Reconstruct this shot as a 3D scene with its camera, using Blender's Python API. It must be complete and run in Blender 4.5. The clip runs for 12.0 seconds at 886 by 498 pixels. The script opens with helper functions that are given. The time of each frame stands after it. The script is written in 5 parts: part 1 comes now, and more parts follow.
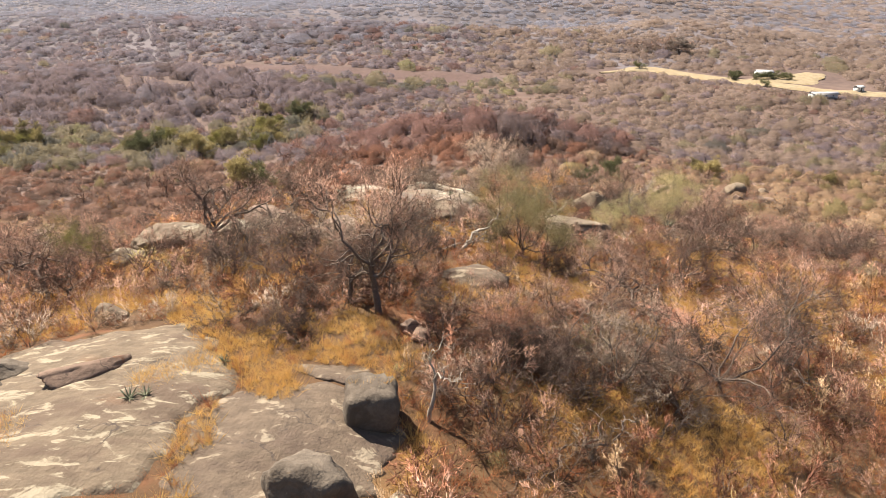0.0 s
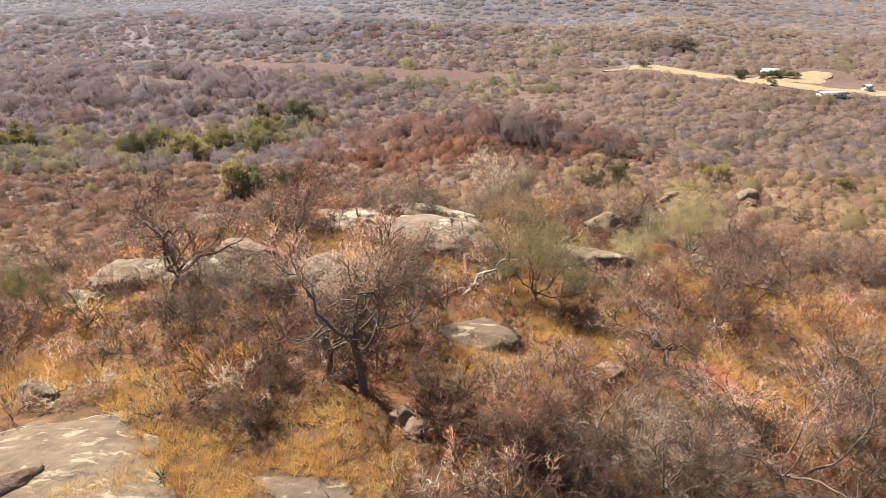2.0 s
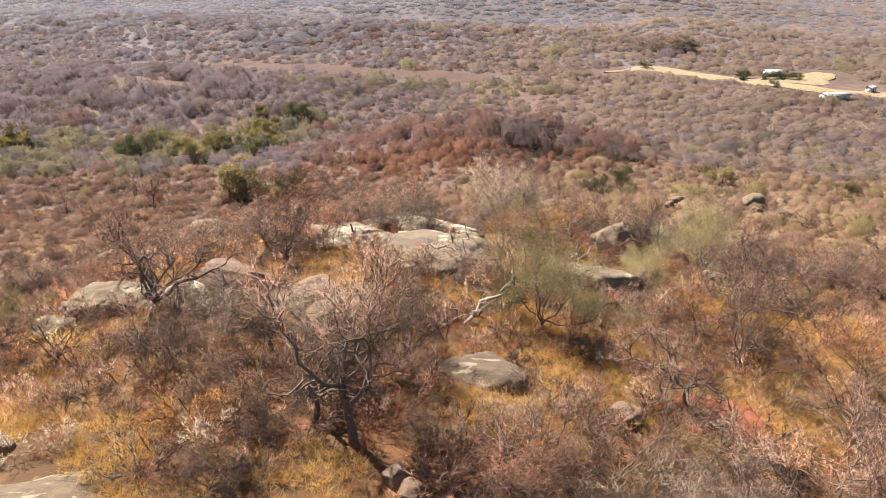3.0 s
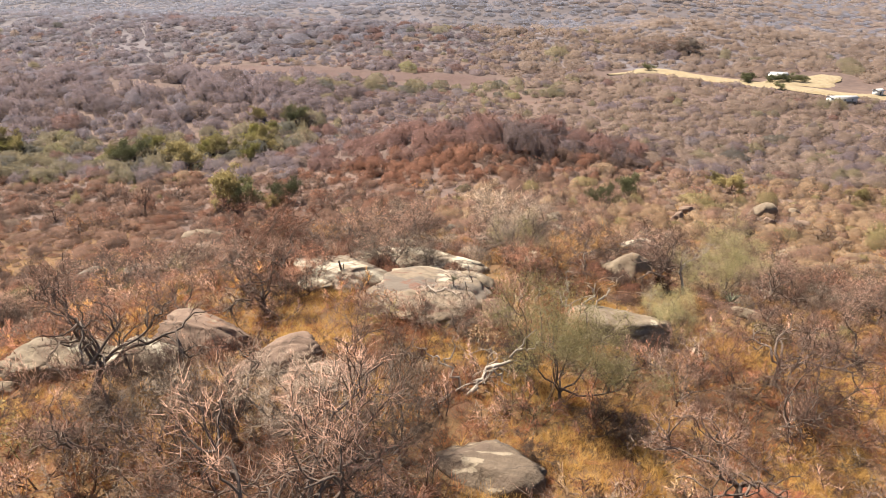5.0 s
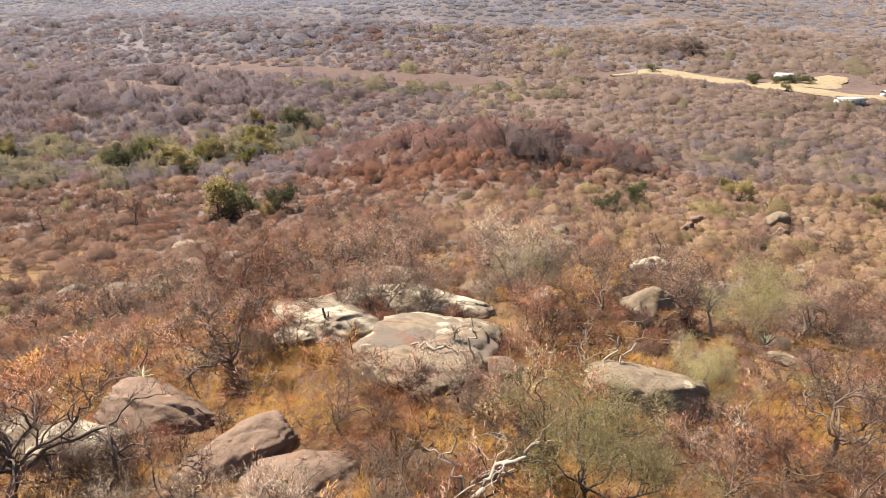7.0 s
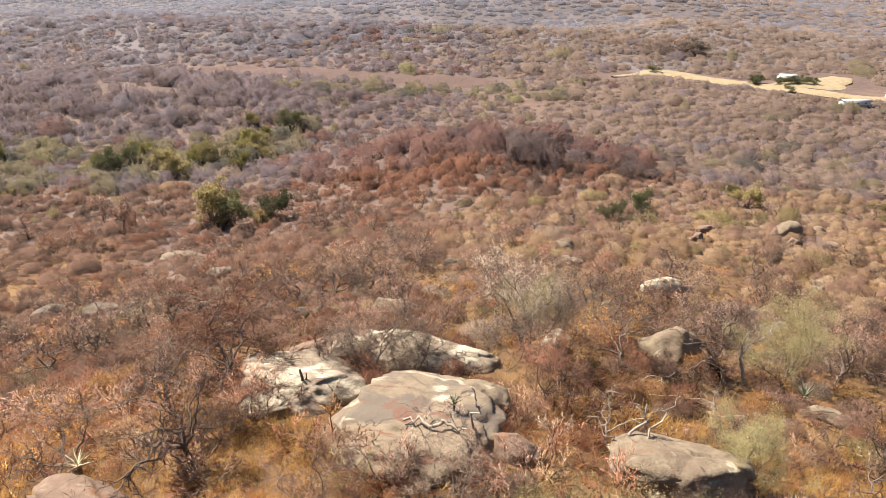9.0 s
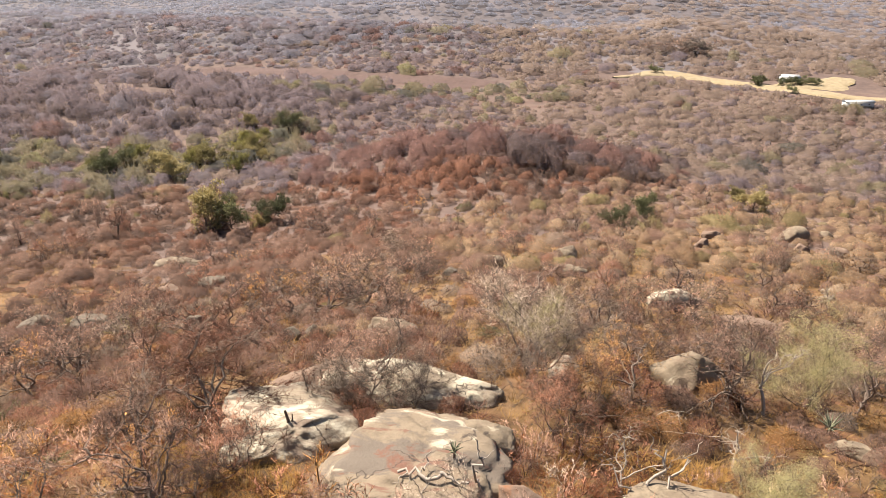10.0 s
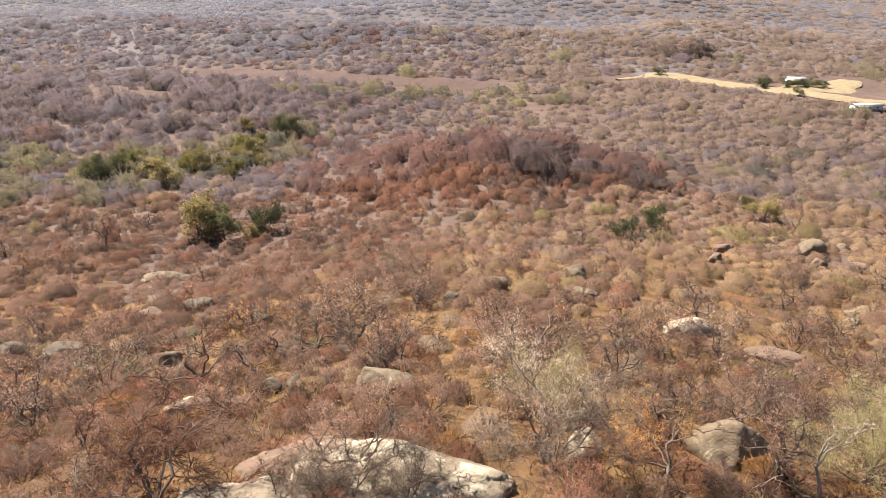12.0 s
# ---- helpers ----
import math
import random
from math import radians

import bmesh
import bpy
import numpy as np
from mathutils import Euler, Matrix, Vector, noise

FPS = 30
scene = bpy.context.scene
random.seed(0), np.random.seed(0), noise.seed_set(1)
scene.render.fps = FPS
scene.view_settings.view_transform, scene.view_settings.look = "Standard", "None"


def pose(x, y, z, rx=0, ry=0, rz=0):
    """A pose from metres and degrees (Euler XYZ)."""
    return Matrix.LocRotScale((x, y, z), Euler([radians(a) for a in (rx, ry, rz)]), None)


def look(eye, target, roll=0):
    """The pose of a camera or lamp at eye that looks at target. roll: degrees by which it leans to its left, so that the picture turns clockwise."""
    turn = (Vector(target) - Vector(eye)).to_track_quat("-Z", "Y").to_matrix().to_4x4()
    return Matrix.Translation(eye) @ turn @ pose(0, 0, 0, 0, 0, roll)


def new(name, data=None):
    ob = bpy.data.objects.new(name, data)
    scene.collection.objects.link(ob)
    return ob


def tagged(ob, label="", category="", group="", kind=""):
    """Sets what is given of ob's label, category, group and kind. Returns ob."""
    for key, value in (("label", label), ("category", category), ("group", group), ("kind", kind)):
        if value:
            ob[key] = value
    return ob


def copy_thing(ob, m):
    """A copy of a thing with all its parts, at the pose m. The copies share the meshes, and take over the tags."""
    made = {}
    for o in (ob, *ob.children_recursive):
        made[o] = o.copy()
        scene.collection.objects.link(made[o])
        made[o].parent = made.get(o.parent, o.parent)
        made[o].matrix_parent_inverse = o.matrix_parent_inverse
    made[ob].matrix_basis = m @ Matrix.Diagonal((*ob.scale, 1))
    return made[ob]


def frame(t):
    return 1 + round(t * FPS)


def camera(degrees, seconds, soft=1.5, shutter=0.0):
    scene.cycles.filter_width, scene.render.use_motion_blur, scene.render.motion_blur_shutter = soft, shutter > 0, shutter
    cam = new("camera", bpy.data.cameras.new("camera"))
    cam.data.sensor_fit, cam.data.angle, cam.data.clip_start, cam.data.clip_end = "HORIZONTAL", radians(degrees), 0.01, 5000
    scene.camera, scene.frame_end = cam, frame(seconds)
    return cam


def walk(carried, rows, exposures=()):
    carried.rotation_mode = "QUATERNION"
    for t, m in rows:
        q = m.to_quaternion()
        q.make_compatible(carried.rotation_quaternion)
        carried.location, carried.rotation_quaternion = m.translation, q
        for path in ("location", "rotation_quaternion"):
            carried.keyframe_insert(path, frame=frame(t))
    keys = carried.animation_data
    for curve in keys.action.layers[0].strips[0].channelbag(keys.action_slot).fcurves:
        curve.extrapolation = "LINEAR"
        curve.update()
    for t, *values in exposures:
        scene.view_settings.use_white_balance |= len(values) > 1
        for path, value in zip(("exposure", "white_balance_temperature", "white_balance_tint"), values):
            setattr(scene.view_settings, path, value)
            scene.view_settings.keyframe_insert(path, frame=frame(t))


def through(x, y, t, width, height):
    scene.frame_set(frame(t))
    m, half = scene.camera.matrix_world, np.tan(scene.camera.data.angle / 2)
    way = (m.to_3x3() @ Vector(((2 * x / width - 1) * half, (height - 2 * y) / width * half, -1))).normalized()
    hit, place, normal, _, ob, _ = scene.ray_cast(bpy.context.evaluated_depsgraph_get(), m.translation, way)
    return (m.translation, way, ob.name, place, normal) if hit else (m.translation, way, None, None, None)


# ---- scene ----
cam = camera(67.0, 12.0, soft=0.85)
PATH = [
    (0, pose(0, 0.000, 20, 65.73, 0, 0.48)),
    (0.5, pose(0, 1.911, 20, 65.69, 0, 0.52)),
    (1, pose(0, 3.805, 20, 65.59, 0, 0.52)),
    (1.5, pose(0, 5.627, 20, 65.50, 0, 0.53)),
    (2, pose(0, 7.396, 20, 65.47, 0, 0.59)),
    (2.5, pose(0, 9.093, 20, 65.48, 0, 0.63)),
    (3, pose(0, 10.780, 20, 65.49, 0, 0.62)),
    (5, pose(0, 17.499, 20, 65.55, 0, 0.70)),
    (5.5, pose(0, 19.243, 20, 65.54, 0, 0.71)),
    (6, pose(0, 20.965, 20, 65.51, 0, 0.75)),
    (6.5, pose(0, 22.660, 20, 65.49, 0, 0.79)),
    (7, pose(0, 24.340, 20, 65.48, 0, 0.79)),
    (9, pose(0, 30.892, 20, 65.43, 0, 0.72)),
    (9.5, pose(0, 32.554, 20, 65.44, 0, 0.71)),
    (10, pose(0, 34.282, 20, 65.41, 0, 0.72)),
    (10.5, pose(0, 36.067, 20, 65.41, 0, 0.73)),
    (11, pose(0, 37.851, 20, 65.42, 0, 0.75)),
    (11.5, pose(0, 39.613, 20, 65.41, 0, 0.77)),
    (12, pose(0, 41.468, 20, 65.43, 0, 0.80)),
]
walk(cam, PATH)

# ---- light ----
SUN_AZIMUTH, SUN_HEIGHT = radians(-50), radians(54)  # azimuth from +y towards +x
to_sun = Vector((math.sin(SUN_AZIMUTH) * math.cos(SUN_HEIGHT), math.cos(SUN_AZIMUTH) * math.cos(SUN_HEIGHT), math.sin(SUN_HEIGHT)))
world = bpy.data.worlds.new("sky")
scene.world = world
world.use_nodes = True
sky = world.node_tree.nodes.new("ShaderNodeTexSky")
sky.sky_type, sky.sun_disc = "NISHITA", False
sky.sun_elevation, sky.sun_rotation = SUN_HEIGHT, SUN_AZIMUTH
sky.dust_density, sky.altitude = 3.0, 900
background = world.node_tree.nodes["Background"]
background.inputs["Strength"].default_value = 0.056
world.node_tree.links.new(sky.outputs["Color"], background.inputs["Color"])
sun_data = bpy.data.lights.new("sun", "SUN")
sun_data.energy, sun_data.angle, sun_data.color = 5.0, radians(0.6), (1.0, 0.905, 0.79)
sun = new("sun", sun_data)
sun.matrix_world = look(to_sun * 100, (0, 0, 0))
scene.view_settings.exposure = 1.60

# ---- materials ----


def material(name, dark, light, rough=0.9, grain=3.0, relief=0.0, tone="", through=0.0, porous=0.0, scatter_tone=0.0):
    """A matt material between two colours: noise of a grain, and a tone for each thing ('object') or piece ('tone')."""
    mat = bpy.data.materials.new(name)
    mat.use_nodes = True
    nodes, links = mat.node_tree.nodes, mat.node_tree.links
    shader = nodes["Principled BSDF"]
    shader.inputs["Roughness"].default_value = rough
    shader.inputs["Specular IOR Level"].default_value = 0.2
    place = nodes.new("ShaderNodeNewGeometry")
    noise_node = nodes.new("ShaderNodeTexNoise")
    noise_node.inputs["Scale"].default_value = grain
    noise_node.inputs["Detail"].default_value = 6
    links.new(place.outputs["Position"], noise_node.inputs["Vector"])
    mix = nodes.new("ShaderNodeMix")
    mix.data_type = "RGBA"
    mix.inputs[6].default_value, mix.inputs[7].default_value = (*dark, 1), (*light, 1)
    factor = noise_node.outputs["Fac"]
    if tone:
        add = nodes.new("ShaderNodeMath")
        add.operation = "MULTIPLY_ADD"
        if tone == "object":
            source = nodes.new("ShaderNodeObjectInfo").outputs["Random"]
        else:
            attribute = nodes.new("ShaderNodeAttribute")
            attribute.attribute_name = tone
            source = attribute.outputs["Fac"]
        links.new(source, add.inputs[0])
        add.inputs[1].default_value = 1.0
        links.new(factor, add.inputs[2])
        half = nodes.new("ShaderNodeMath")
        half.operation = "SUBTRACT"
        links.new(add.outputs[0], half.inputs[0])
        half.inputs[1].default_value = 0.5
        half.use_clamp = True
        factor = half.outputs[0]
        if scatter_tone:
            each = nodes.new("ShaderNodeMath")
            each.operation = "MULTIPLY_ADD"
            links.new(place.outputs["Random Per Island"], each.inputs[0])
            each.inputs[1].default_value = scatter_tone
            links.new(factor, each.inputs[2])
            level = nodes.new("ShaderNodeMath")
            level.operation = "SUBTRACT"
            links.new(each.outputs[0], level.inputs[0])
            level.inputs[1].default_value = scatter_tone / 2
            level.use_clamp = True
            factor = level.outputs[0]
    links.new(factor, mix.inputs[0])
    links.new(mix.outputs[2], shader.inputs["Base Color"])
    if relief:
        bump = nodes.new("ShaderNodeBump")
        bump.inputs["Distance"].default_value = relief
        links.new(noise_node.outputs["Fac"], bump.inputs["Height"])
        links.new(bump.outputs["Normal"], shader.inputs["Normal"])
    if through:
        glow = nodes.new("ShaderNodeBsdfTranslucent")
        links.new(mix.outputs[2], glow.inputs["Color"])
        blend = nodes.new("ShaderNodeMixShader")
        blend.inputs[0].default_value = through
        links.new(shader.outputs[0], blend.inputs[1])
        links.new(glow.outputs[0], blend.inputs[2])
        surface = blend.outputs[0]
        if porous:
            clear = nodes.new("ShaderNodeBsdfTransparent")
            sieve = nodes.new("ShaderNodeMixShader")
            tips = nodes.new("ShaderNodeAttribute")
            tips.attribute_name = "thin"
            open_share = nodes.new("ShaderNodeMath")
            open_share.operation = "MULTIPLY_ADD"
            links.new(tips.outputs["Fac"], open_share.inputs[0])
            open_share.inputs[1].default_value, open_share.inputs[2].default_value = 1 - porous, porous
            links.new(open_share.outputs[0], sieve.inputs[0])
            links.new(surface, sieve.inputs[1])
            links.new(clear.outputs[0], sieve.inputs[2])
            surface = sieve.outputs[0]
        links.new(surface, nodes["Material Output"].inputs["Surface"])
    return mat


def layered(name, layers, rough=0.92, bumps=((8.0, 0.05), (60.0, 0.01)), stretch=(0, 1), cracks=0.0):
    """Patches over one another: layers of (colour, noise size in metres, low, high, distortion), the first one the base."""
    mat = bpy.data.materials.new(name)
    mat.use_nodes = True
    nodes, links = mat.node_tree.nodes, mat.node_tree.links
    shader = nodes["Principled BSDF"]
    shader.inputs["Roughness"].default_value = rough
    shader.inputs["Specular IOR Level"].default_value = 0.25
    place = nodes.new("ShaderNodeNewGeometry")
    lay = nodes.new("ShaderNodeMapping")
    lay.inputs["Rotation"].default_value = (0, 0, radians(-stretch[0]))
    lay.inputs["Scale"].default_value = (stretch[1], 1, 1)
    links.new(place.outputs["Position"], lay.inputs["Vector"])
    colour = None
    for k, (paint, size, low, high, twist) in enumerate(layers):
        field = nodes.new("ShaderNodeTexNoise")
        field.noise_dimensions = "4D"
        field.inputs["W"].default_value = 3.7 * k
        field.inputs["Scale"].default_value = 1 / size
        field.inputs["Detail"].default_value = 7
        field.inputs["Roughness"].default_value = 0.62
        field.inputs["Distortion"].default_value = twist
        links.new(lay.outputs["Vector"], field.inputs["Vector"])
        mix = nodes.new("ShaderNodeMix")
        mix.data_type = "RGBA"
        mix.inputs[7].default_value = (*paint, 1)
        if colour is None:
            mix.inputs[6].default_value = (*[c * 0.6 for c in paint], 1)
        else:
            links.new(colour, mix.inputs[6])
        span = nodes.new("ShaderNodeMapRange")
        span.interpolation_type = "SMOOTHSTEP"
        span.inputs["From Min"].default_value, span.inputs["From Max"].default_value = low, high
        links.new(field.outputs["Fac"], span.inputs["Value"])
        links.new(span.outputs["Result"], mix.inputs[0])
        colour = mix.outputs[2]
    if cracks:
        bend = nodes.new("ShaderNodeTexNoise")
        bend.inputs["Scale"].default_value, bend.inputs["Detail"].default_value = 0.9, 5
        links.new(place.outputs["Position"], bend.inputs["Vector"])
        shift = nodes.new("ShaderNodeVectorMath")
        shift.operation = "MULTIPLY_ADD"
        links.new(bend.outputs["Color"], shift.inputs[0])
        shift.inputs[1].default_value = (1.6, 1.6, 1.6)
        links.new(lay.outputs["Vector"], shift.inputs[2])
        cell = nodes.new("ShaderNodeTexVoronoi")
        cell.feature = "DISTANCE_TO_EDGE"
        cell.inputs["Scale"].default_value = 1 / cracks
        links.new(shift.outputs["Vector"], cell.inputs["Vector"])
        thin = nodes.new("ShaderNodeMapRange")
        thin.inputs["From Min"].default_value, thin.inputs["From Max"].default_value = 0.001, 0.010
        links.new(cell.outputs["Distance"], thin.inputs["Value"])
        line = nodes.new("ShaderNodeMix")
        line.data_type = "RGBA"
        line.inputs[6].default_value = (0.06, 0.045, 0.035, 1)
        links.new(colour, line.inputs[7])
        part_way = nodes.new("ShaderNodeMapRange")
        part_way.inputs["From Min"].default_value, part_way.inputs["From Max"].default_value = 0.47, 0.54
        veil = nodes.new("ShaderNodeTexNoise")
        veil.inputs["Scale"].default_value, veil.inputs["Detail"].default_value = 0.45, 3
        links.new(place.outputs["Position"], veil.inputs["Vector"])
        links.new(veil.outputs["Fac"], part_way.inputs["Value"])
        open_share = nodes.new("ShaderNodeMath")
        open_share.operation = "MAXIMUM"
        links.new(thin.outputs["Result"], open_share.inputs[0])
        links.new(part_way.outputs["Result"], open_share.inputs[1])
        links.new(open_share.outputs[0], line.inputs[0])
        colour = line.outputs[2]
    links.new(colour, shader.inputs["Base Color"])
    normal = None
    for scale, depth in bumps:
        field = nodes.new("ShaderNodeTexNoise")
        field.inputs["Scale"].default_value = scale
        field.inputs["Detail"].default_value = 6
        links.new(place.outputs["Position"], field.inputs["Vector"])
        bump = nodes.new("ShaderNodeBump")
        bump.inputs["Distance"].default_value = depth
        links.new(field.outputs["Fac"], bump.inputs["Height"])
        if normal:
            links.new(normal, bump.inputs["Normal"])
        normal = bump.outputs["Normal"]
    links.new(normal, shader.inputs["Normal"])
    return mat


SOIL = layered("dry_soil", [
    ((0.095, 0.052, 0.024), 1.5, 0.25, 0.7, 0.3),
    ((0.150, 0.086, 0.037), 9, 0.46, 0.60, 0.8),
    ((0.133, 0.060, 0.028), 5, 0.54, 0.66, 0.5),
    ((0.170, 0.113, 0.051), 0.8, 0.58, 0.75, 0.3),
    ((0.048, 0.033, 0.023), 0.5, 0.58, 0.70, 0.6),
])
# Valley ground with a first veil of haze mixed into its colour
VALLEY_FLOOR = layered("hazed_valley_floor", [
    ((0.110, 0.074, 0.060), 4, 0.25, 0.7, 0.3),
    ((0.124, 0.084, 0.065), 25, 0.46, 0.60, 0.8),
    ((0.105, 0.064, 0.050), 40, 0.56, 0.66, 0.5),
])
# Greyer and bluer still: distance haze painted into the ground colour
PLAIN = layered("hazed_plain", [
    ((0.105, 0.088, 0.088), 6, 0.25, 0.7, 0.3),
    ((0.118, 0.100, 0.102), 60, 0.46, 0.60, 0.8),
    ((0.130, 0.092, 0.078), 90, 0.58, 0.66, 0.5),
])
SHEET_GRANITE = layered("lichened_granite_sheet", [
    ((0.150, 0.112, 0.075), 0.35, 0.25, 0.7, 0.2),
    ((0.092, 0.064, 0.044), 2.0, 0.48, 0.62, 0.8),
    ((0.149, 0.087, 0.050), 3.5, 0.62, 0.74, 0.5),
    ((0.245, 0.205, 0.142), 0.55, 0.53, 0.61, 0.9),
    ((0.057, 0.039, 0.027), 0.6, 0.66, 0.72, 0.6),
], bumps=((1.6, 0.12), (9.0, 0.05), (70.0, 0.008)), stretch=(24, 0.38), cracks=5.5)
GRANITE = layered("weathered_granite", [
    ((0.202, 0.157, 0.107), 0.35, 0.25, 0.7, 0.2),
    ((0.134, 0.098, 0.068), 2.2, 0.45, 0.62, 0.8),
    ((0.337, 0.292, 0.210), 1.5, 0.58, 0.66, 1.0),
    ((0.056, 0.043, 0.034), 0.9, 0.60, 0.70, 0.6),
    ((0.179, 0.081, 0.039), 1.6, 0.62, 0.72, 0.5),
], bumps=((1.6, 0.10), (9.0, 0.05), (70.0, 0.008)))
BROWN_GRANITE = layered("brown_granite", [
    ((0.190, 0.128, 0.092), 0.3, 0.25, 0.7, 0.2),
    ((0.135, 0.090, 0.064), 1.8, 0.42, 0.62, 0.8),
    ((0.226, 0.176, 0.122), 0.9, 0.62, 0.70, 1.0),
    ((0.170, 0.077, 0.038), 1.5, 0.58, 0.70, 0.6),
    ((0.045, 0.033, 0.026), 0.7, 0.64, 0.74, 0.6),
], bumps=((1.4, 0.10), (9.0, 0.03), (70.0, 0.006)), cracks=3.4)
DARK_GRANITE = layered("dark_granite", [
    ((0.138, 0.110, 0.082), 0.3, 0.25, 0.7, 0.2),
    ((0.082, 0.064, 0.047), 1.2, 0.45, 0.6, 0.8),
    ((0.263, 0.221, 0.154), 0.7, 0.60, 0.70, 0.8),
    ((0.188, 0.110, 0.044), 1.1, 0.62, 0.72, 0.4),
], bumps=((1.4, 0.10), (9.0, 0.05), (70.0, 0.008)))
WHITE_GRANITE = layered("pale_granite", [
    ((0.22, 0.175, 0.125), 0.5, 0.2, 0.65, 0.2),
    ((0.38, 0.335, 0.25), 2.6, 0.46, 0.57, 0.6),
    ((0.15, 0.11, 0.08), 1.3, 0.48, 0.60, 0.9),
    ((0.16, 0.09, 0.06), 1.7, 0.62, 0.71, 0.8),
    ((0.42, 0.375, 0.28), 0.9, 0.61, 0.67, 0.9),
    ((0.07, 0.055, 0.045), 1.0, 0.66, 0.76, 0.8),
], bumps=((1.2, 0.10), (7.0, 0.05), (60.0, 0.01)), stretch=(35, 0.6), cracks=4.5)
DOME_GRANITE = layered("tan_granite", [
    ((0.190, 0.146, 0.100), 0.5, 0.2, 0.65, 0.2),
    ((0.120, 0.096, 0.074), 2.0, 0.48, 0.58, 0.7),
    ((0.135, 0.070, 0.048), 1.5, 0.55, 0.64, 1.2),
    ((0.35, 0.30, 0.22), 2.6, 0.585, 0.66, 0.9),
    ((0.075, 0.060, 0.050), 1.0, 0.62, 0.70, 0.8),
], bumps=((1.2, 0.10), (7.0, 0.04), (60.0, 0.01)), stretch=(35, 0.6), cracks=4.5)
BARE_GRANITE = layered("brown_grey_granite_sheet", [
    ((0.128, 0.094, 0.065), 0.35, 0.25, 0.7, 0.2),
    ((0.090, 0.064, 0.046), 1.6, 0.48, 0.62, 0.8),
    ((0.225, 0.182, 0.128), 0.7, 0.57, 0.64, 0.9),
    ((0.060, 0.042, 0.030), 0.5, 0.66, 0.72, 0.6),
], bumps=((1.6, 0.12), (9.0, 0.05), (70.0, 0.008)), stretch=(-30, 0.5), cracks=3.6)
FALLOW = layered("red_brown_field", [
    ((0.104, 0.064, 0.052), 2.5, 0.25, 0.7, 0.3),
    ((0.090, 0.056, 0.047), 14, 0.46, 0.60, 0.5),
    ((0.135, 0.090, 0.070), 6, 0.60, 0.72, 0.5),
], bumps=((1.5, 0.2), (6.0, 0.1)))
RED_EARTH = layered("red_earth", [
    ((0.185, 0.060, 0.030), 0.6, 0.25, 0.7, 0.3),
    ((0.225, 0.085, 0.044), 1.8, 0.48, 0.62, 0.5),
    ((0.10, 0.04, 0.025), 0.4, 0.60, 0.72, 0.4),
])
SAND = layered("pale_sand", [
    ((0.27, 0.21, 0.125), 3, 0.2, 0.7, 0.2),
    ((0.22, 0.165, 0.085), 8, 0.5, 0.65, 0.5),
])
BARK = material("dark_bark", (0.055, 0.041, 0.032), (0.185, 0.138, 0.107), grain=9, relief=0.03)
PALE_BARK = material("bleached_wood", (0.17, 0.135, 0.105), (0.40, 0.345, 0.28), grain=6, relief=0.02)
TWIGS = {
    "mauve": ((0.19, 0.108, 0.082), (0.45, 0.275, 0.205)),
    "rust": ((0.19, 0.08, 0.05), (0.40, 0.19, 0.122)),
    "grey": ((0.22, 0.165, 0.125), (0.43, 0.335, 0.26)),
    "tan": ((0.31, 0.195, 0.112), (0.60, 0.42, 0.26)),
    "orange": ((0.31, 0.14, 0.045), (0.56, 0.30, 0.10)),
    "olive": ((0.20, 0.165, 0.07), (0.42, 0.34, 0.15)),
    "sage": ((0.20, 0.17, 0.08), (0.40, 0.35, 0.175)),
    "green": ((0.065, 0.07, 0.035), (0.17, 0.17, 0.08)),
    "lime": ((0.23, 0.21, 0.07), (0.42, 0.37, 0.12)),
    "dull": ((0.15, 0.122, 0.10), (0.27, 0.22, 0.18)),
    # Dark kind that also carries painted shade on the knoll and in gaps
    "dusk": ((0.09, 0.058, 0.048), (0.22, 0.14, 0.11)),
    # Haze put into the colour of far woodland: grey-mauve, then blue-grey
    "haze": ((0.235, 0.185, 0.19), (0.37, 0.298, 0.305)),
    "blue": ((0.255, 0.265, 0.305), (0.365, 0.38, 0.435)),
}


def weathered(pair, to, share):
    """A pair of colours drawn part of the way towards another, which paints haze into far growth."""
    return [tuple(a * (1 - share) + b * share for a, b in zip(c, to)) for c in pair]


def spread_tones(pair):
    """A wider range of tones: the dark end deepened, the light end slightly raised."""
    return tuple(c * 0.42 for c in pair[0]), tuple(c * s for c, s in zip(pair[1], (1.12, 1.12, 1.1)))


LEAF_SHADE = {"sage": 1.12, "lime": 0.6, "olive": 0.85, "green": 0.9, "dull": 1.0}
# Dusk twigs are halved in brightness so their crowns read as deep shade
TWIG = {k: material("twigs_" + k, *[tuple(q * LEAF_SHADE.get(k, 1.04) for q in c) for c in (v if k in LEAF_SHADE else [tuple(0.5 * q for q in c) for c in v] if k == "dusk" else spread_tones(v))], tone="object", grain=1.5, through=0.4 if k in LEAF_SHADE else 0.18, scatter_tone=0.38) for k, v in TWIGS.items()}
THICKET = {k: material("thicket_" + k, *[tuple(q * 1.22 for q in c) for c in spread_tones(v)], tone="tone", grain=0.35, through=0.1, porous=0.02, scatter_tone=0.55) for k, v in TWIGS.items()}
LEAFY = {"olive": 0.4, "green": 0.5, "lime": 0.3, "rust": 0.42, "dusk": 0.4, "tan": 0.6}


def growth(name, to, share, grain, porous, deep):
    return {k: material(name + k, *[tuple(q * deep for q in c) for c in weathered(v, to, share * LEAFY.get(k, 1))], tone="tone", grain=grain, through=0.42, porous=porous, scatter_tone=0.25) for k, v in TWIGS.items()}


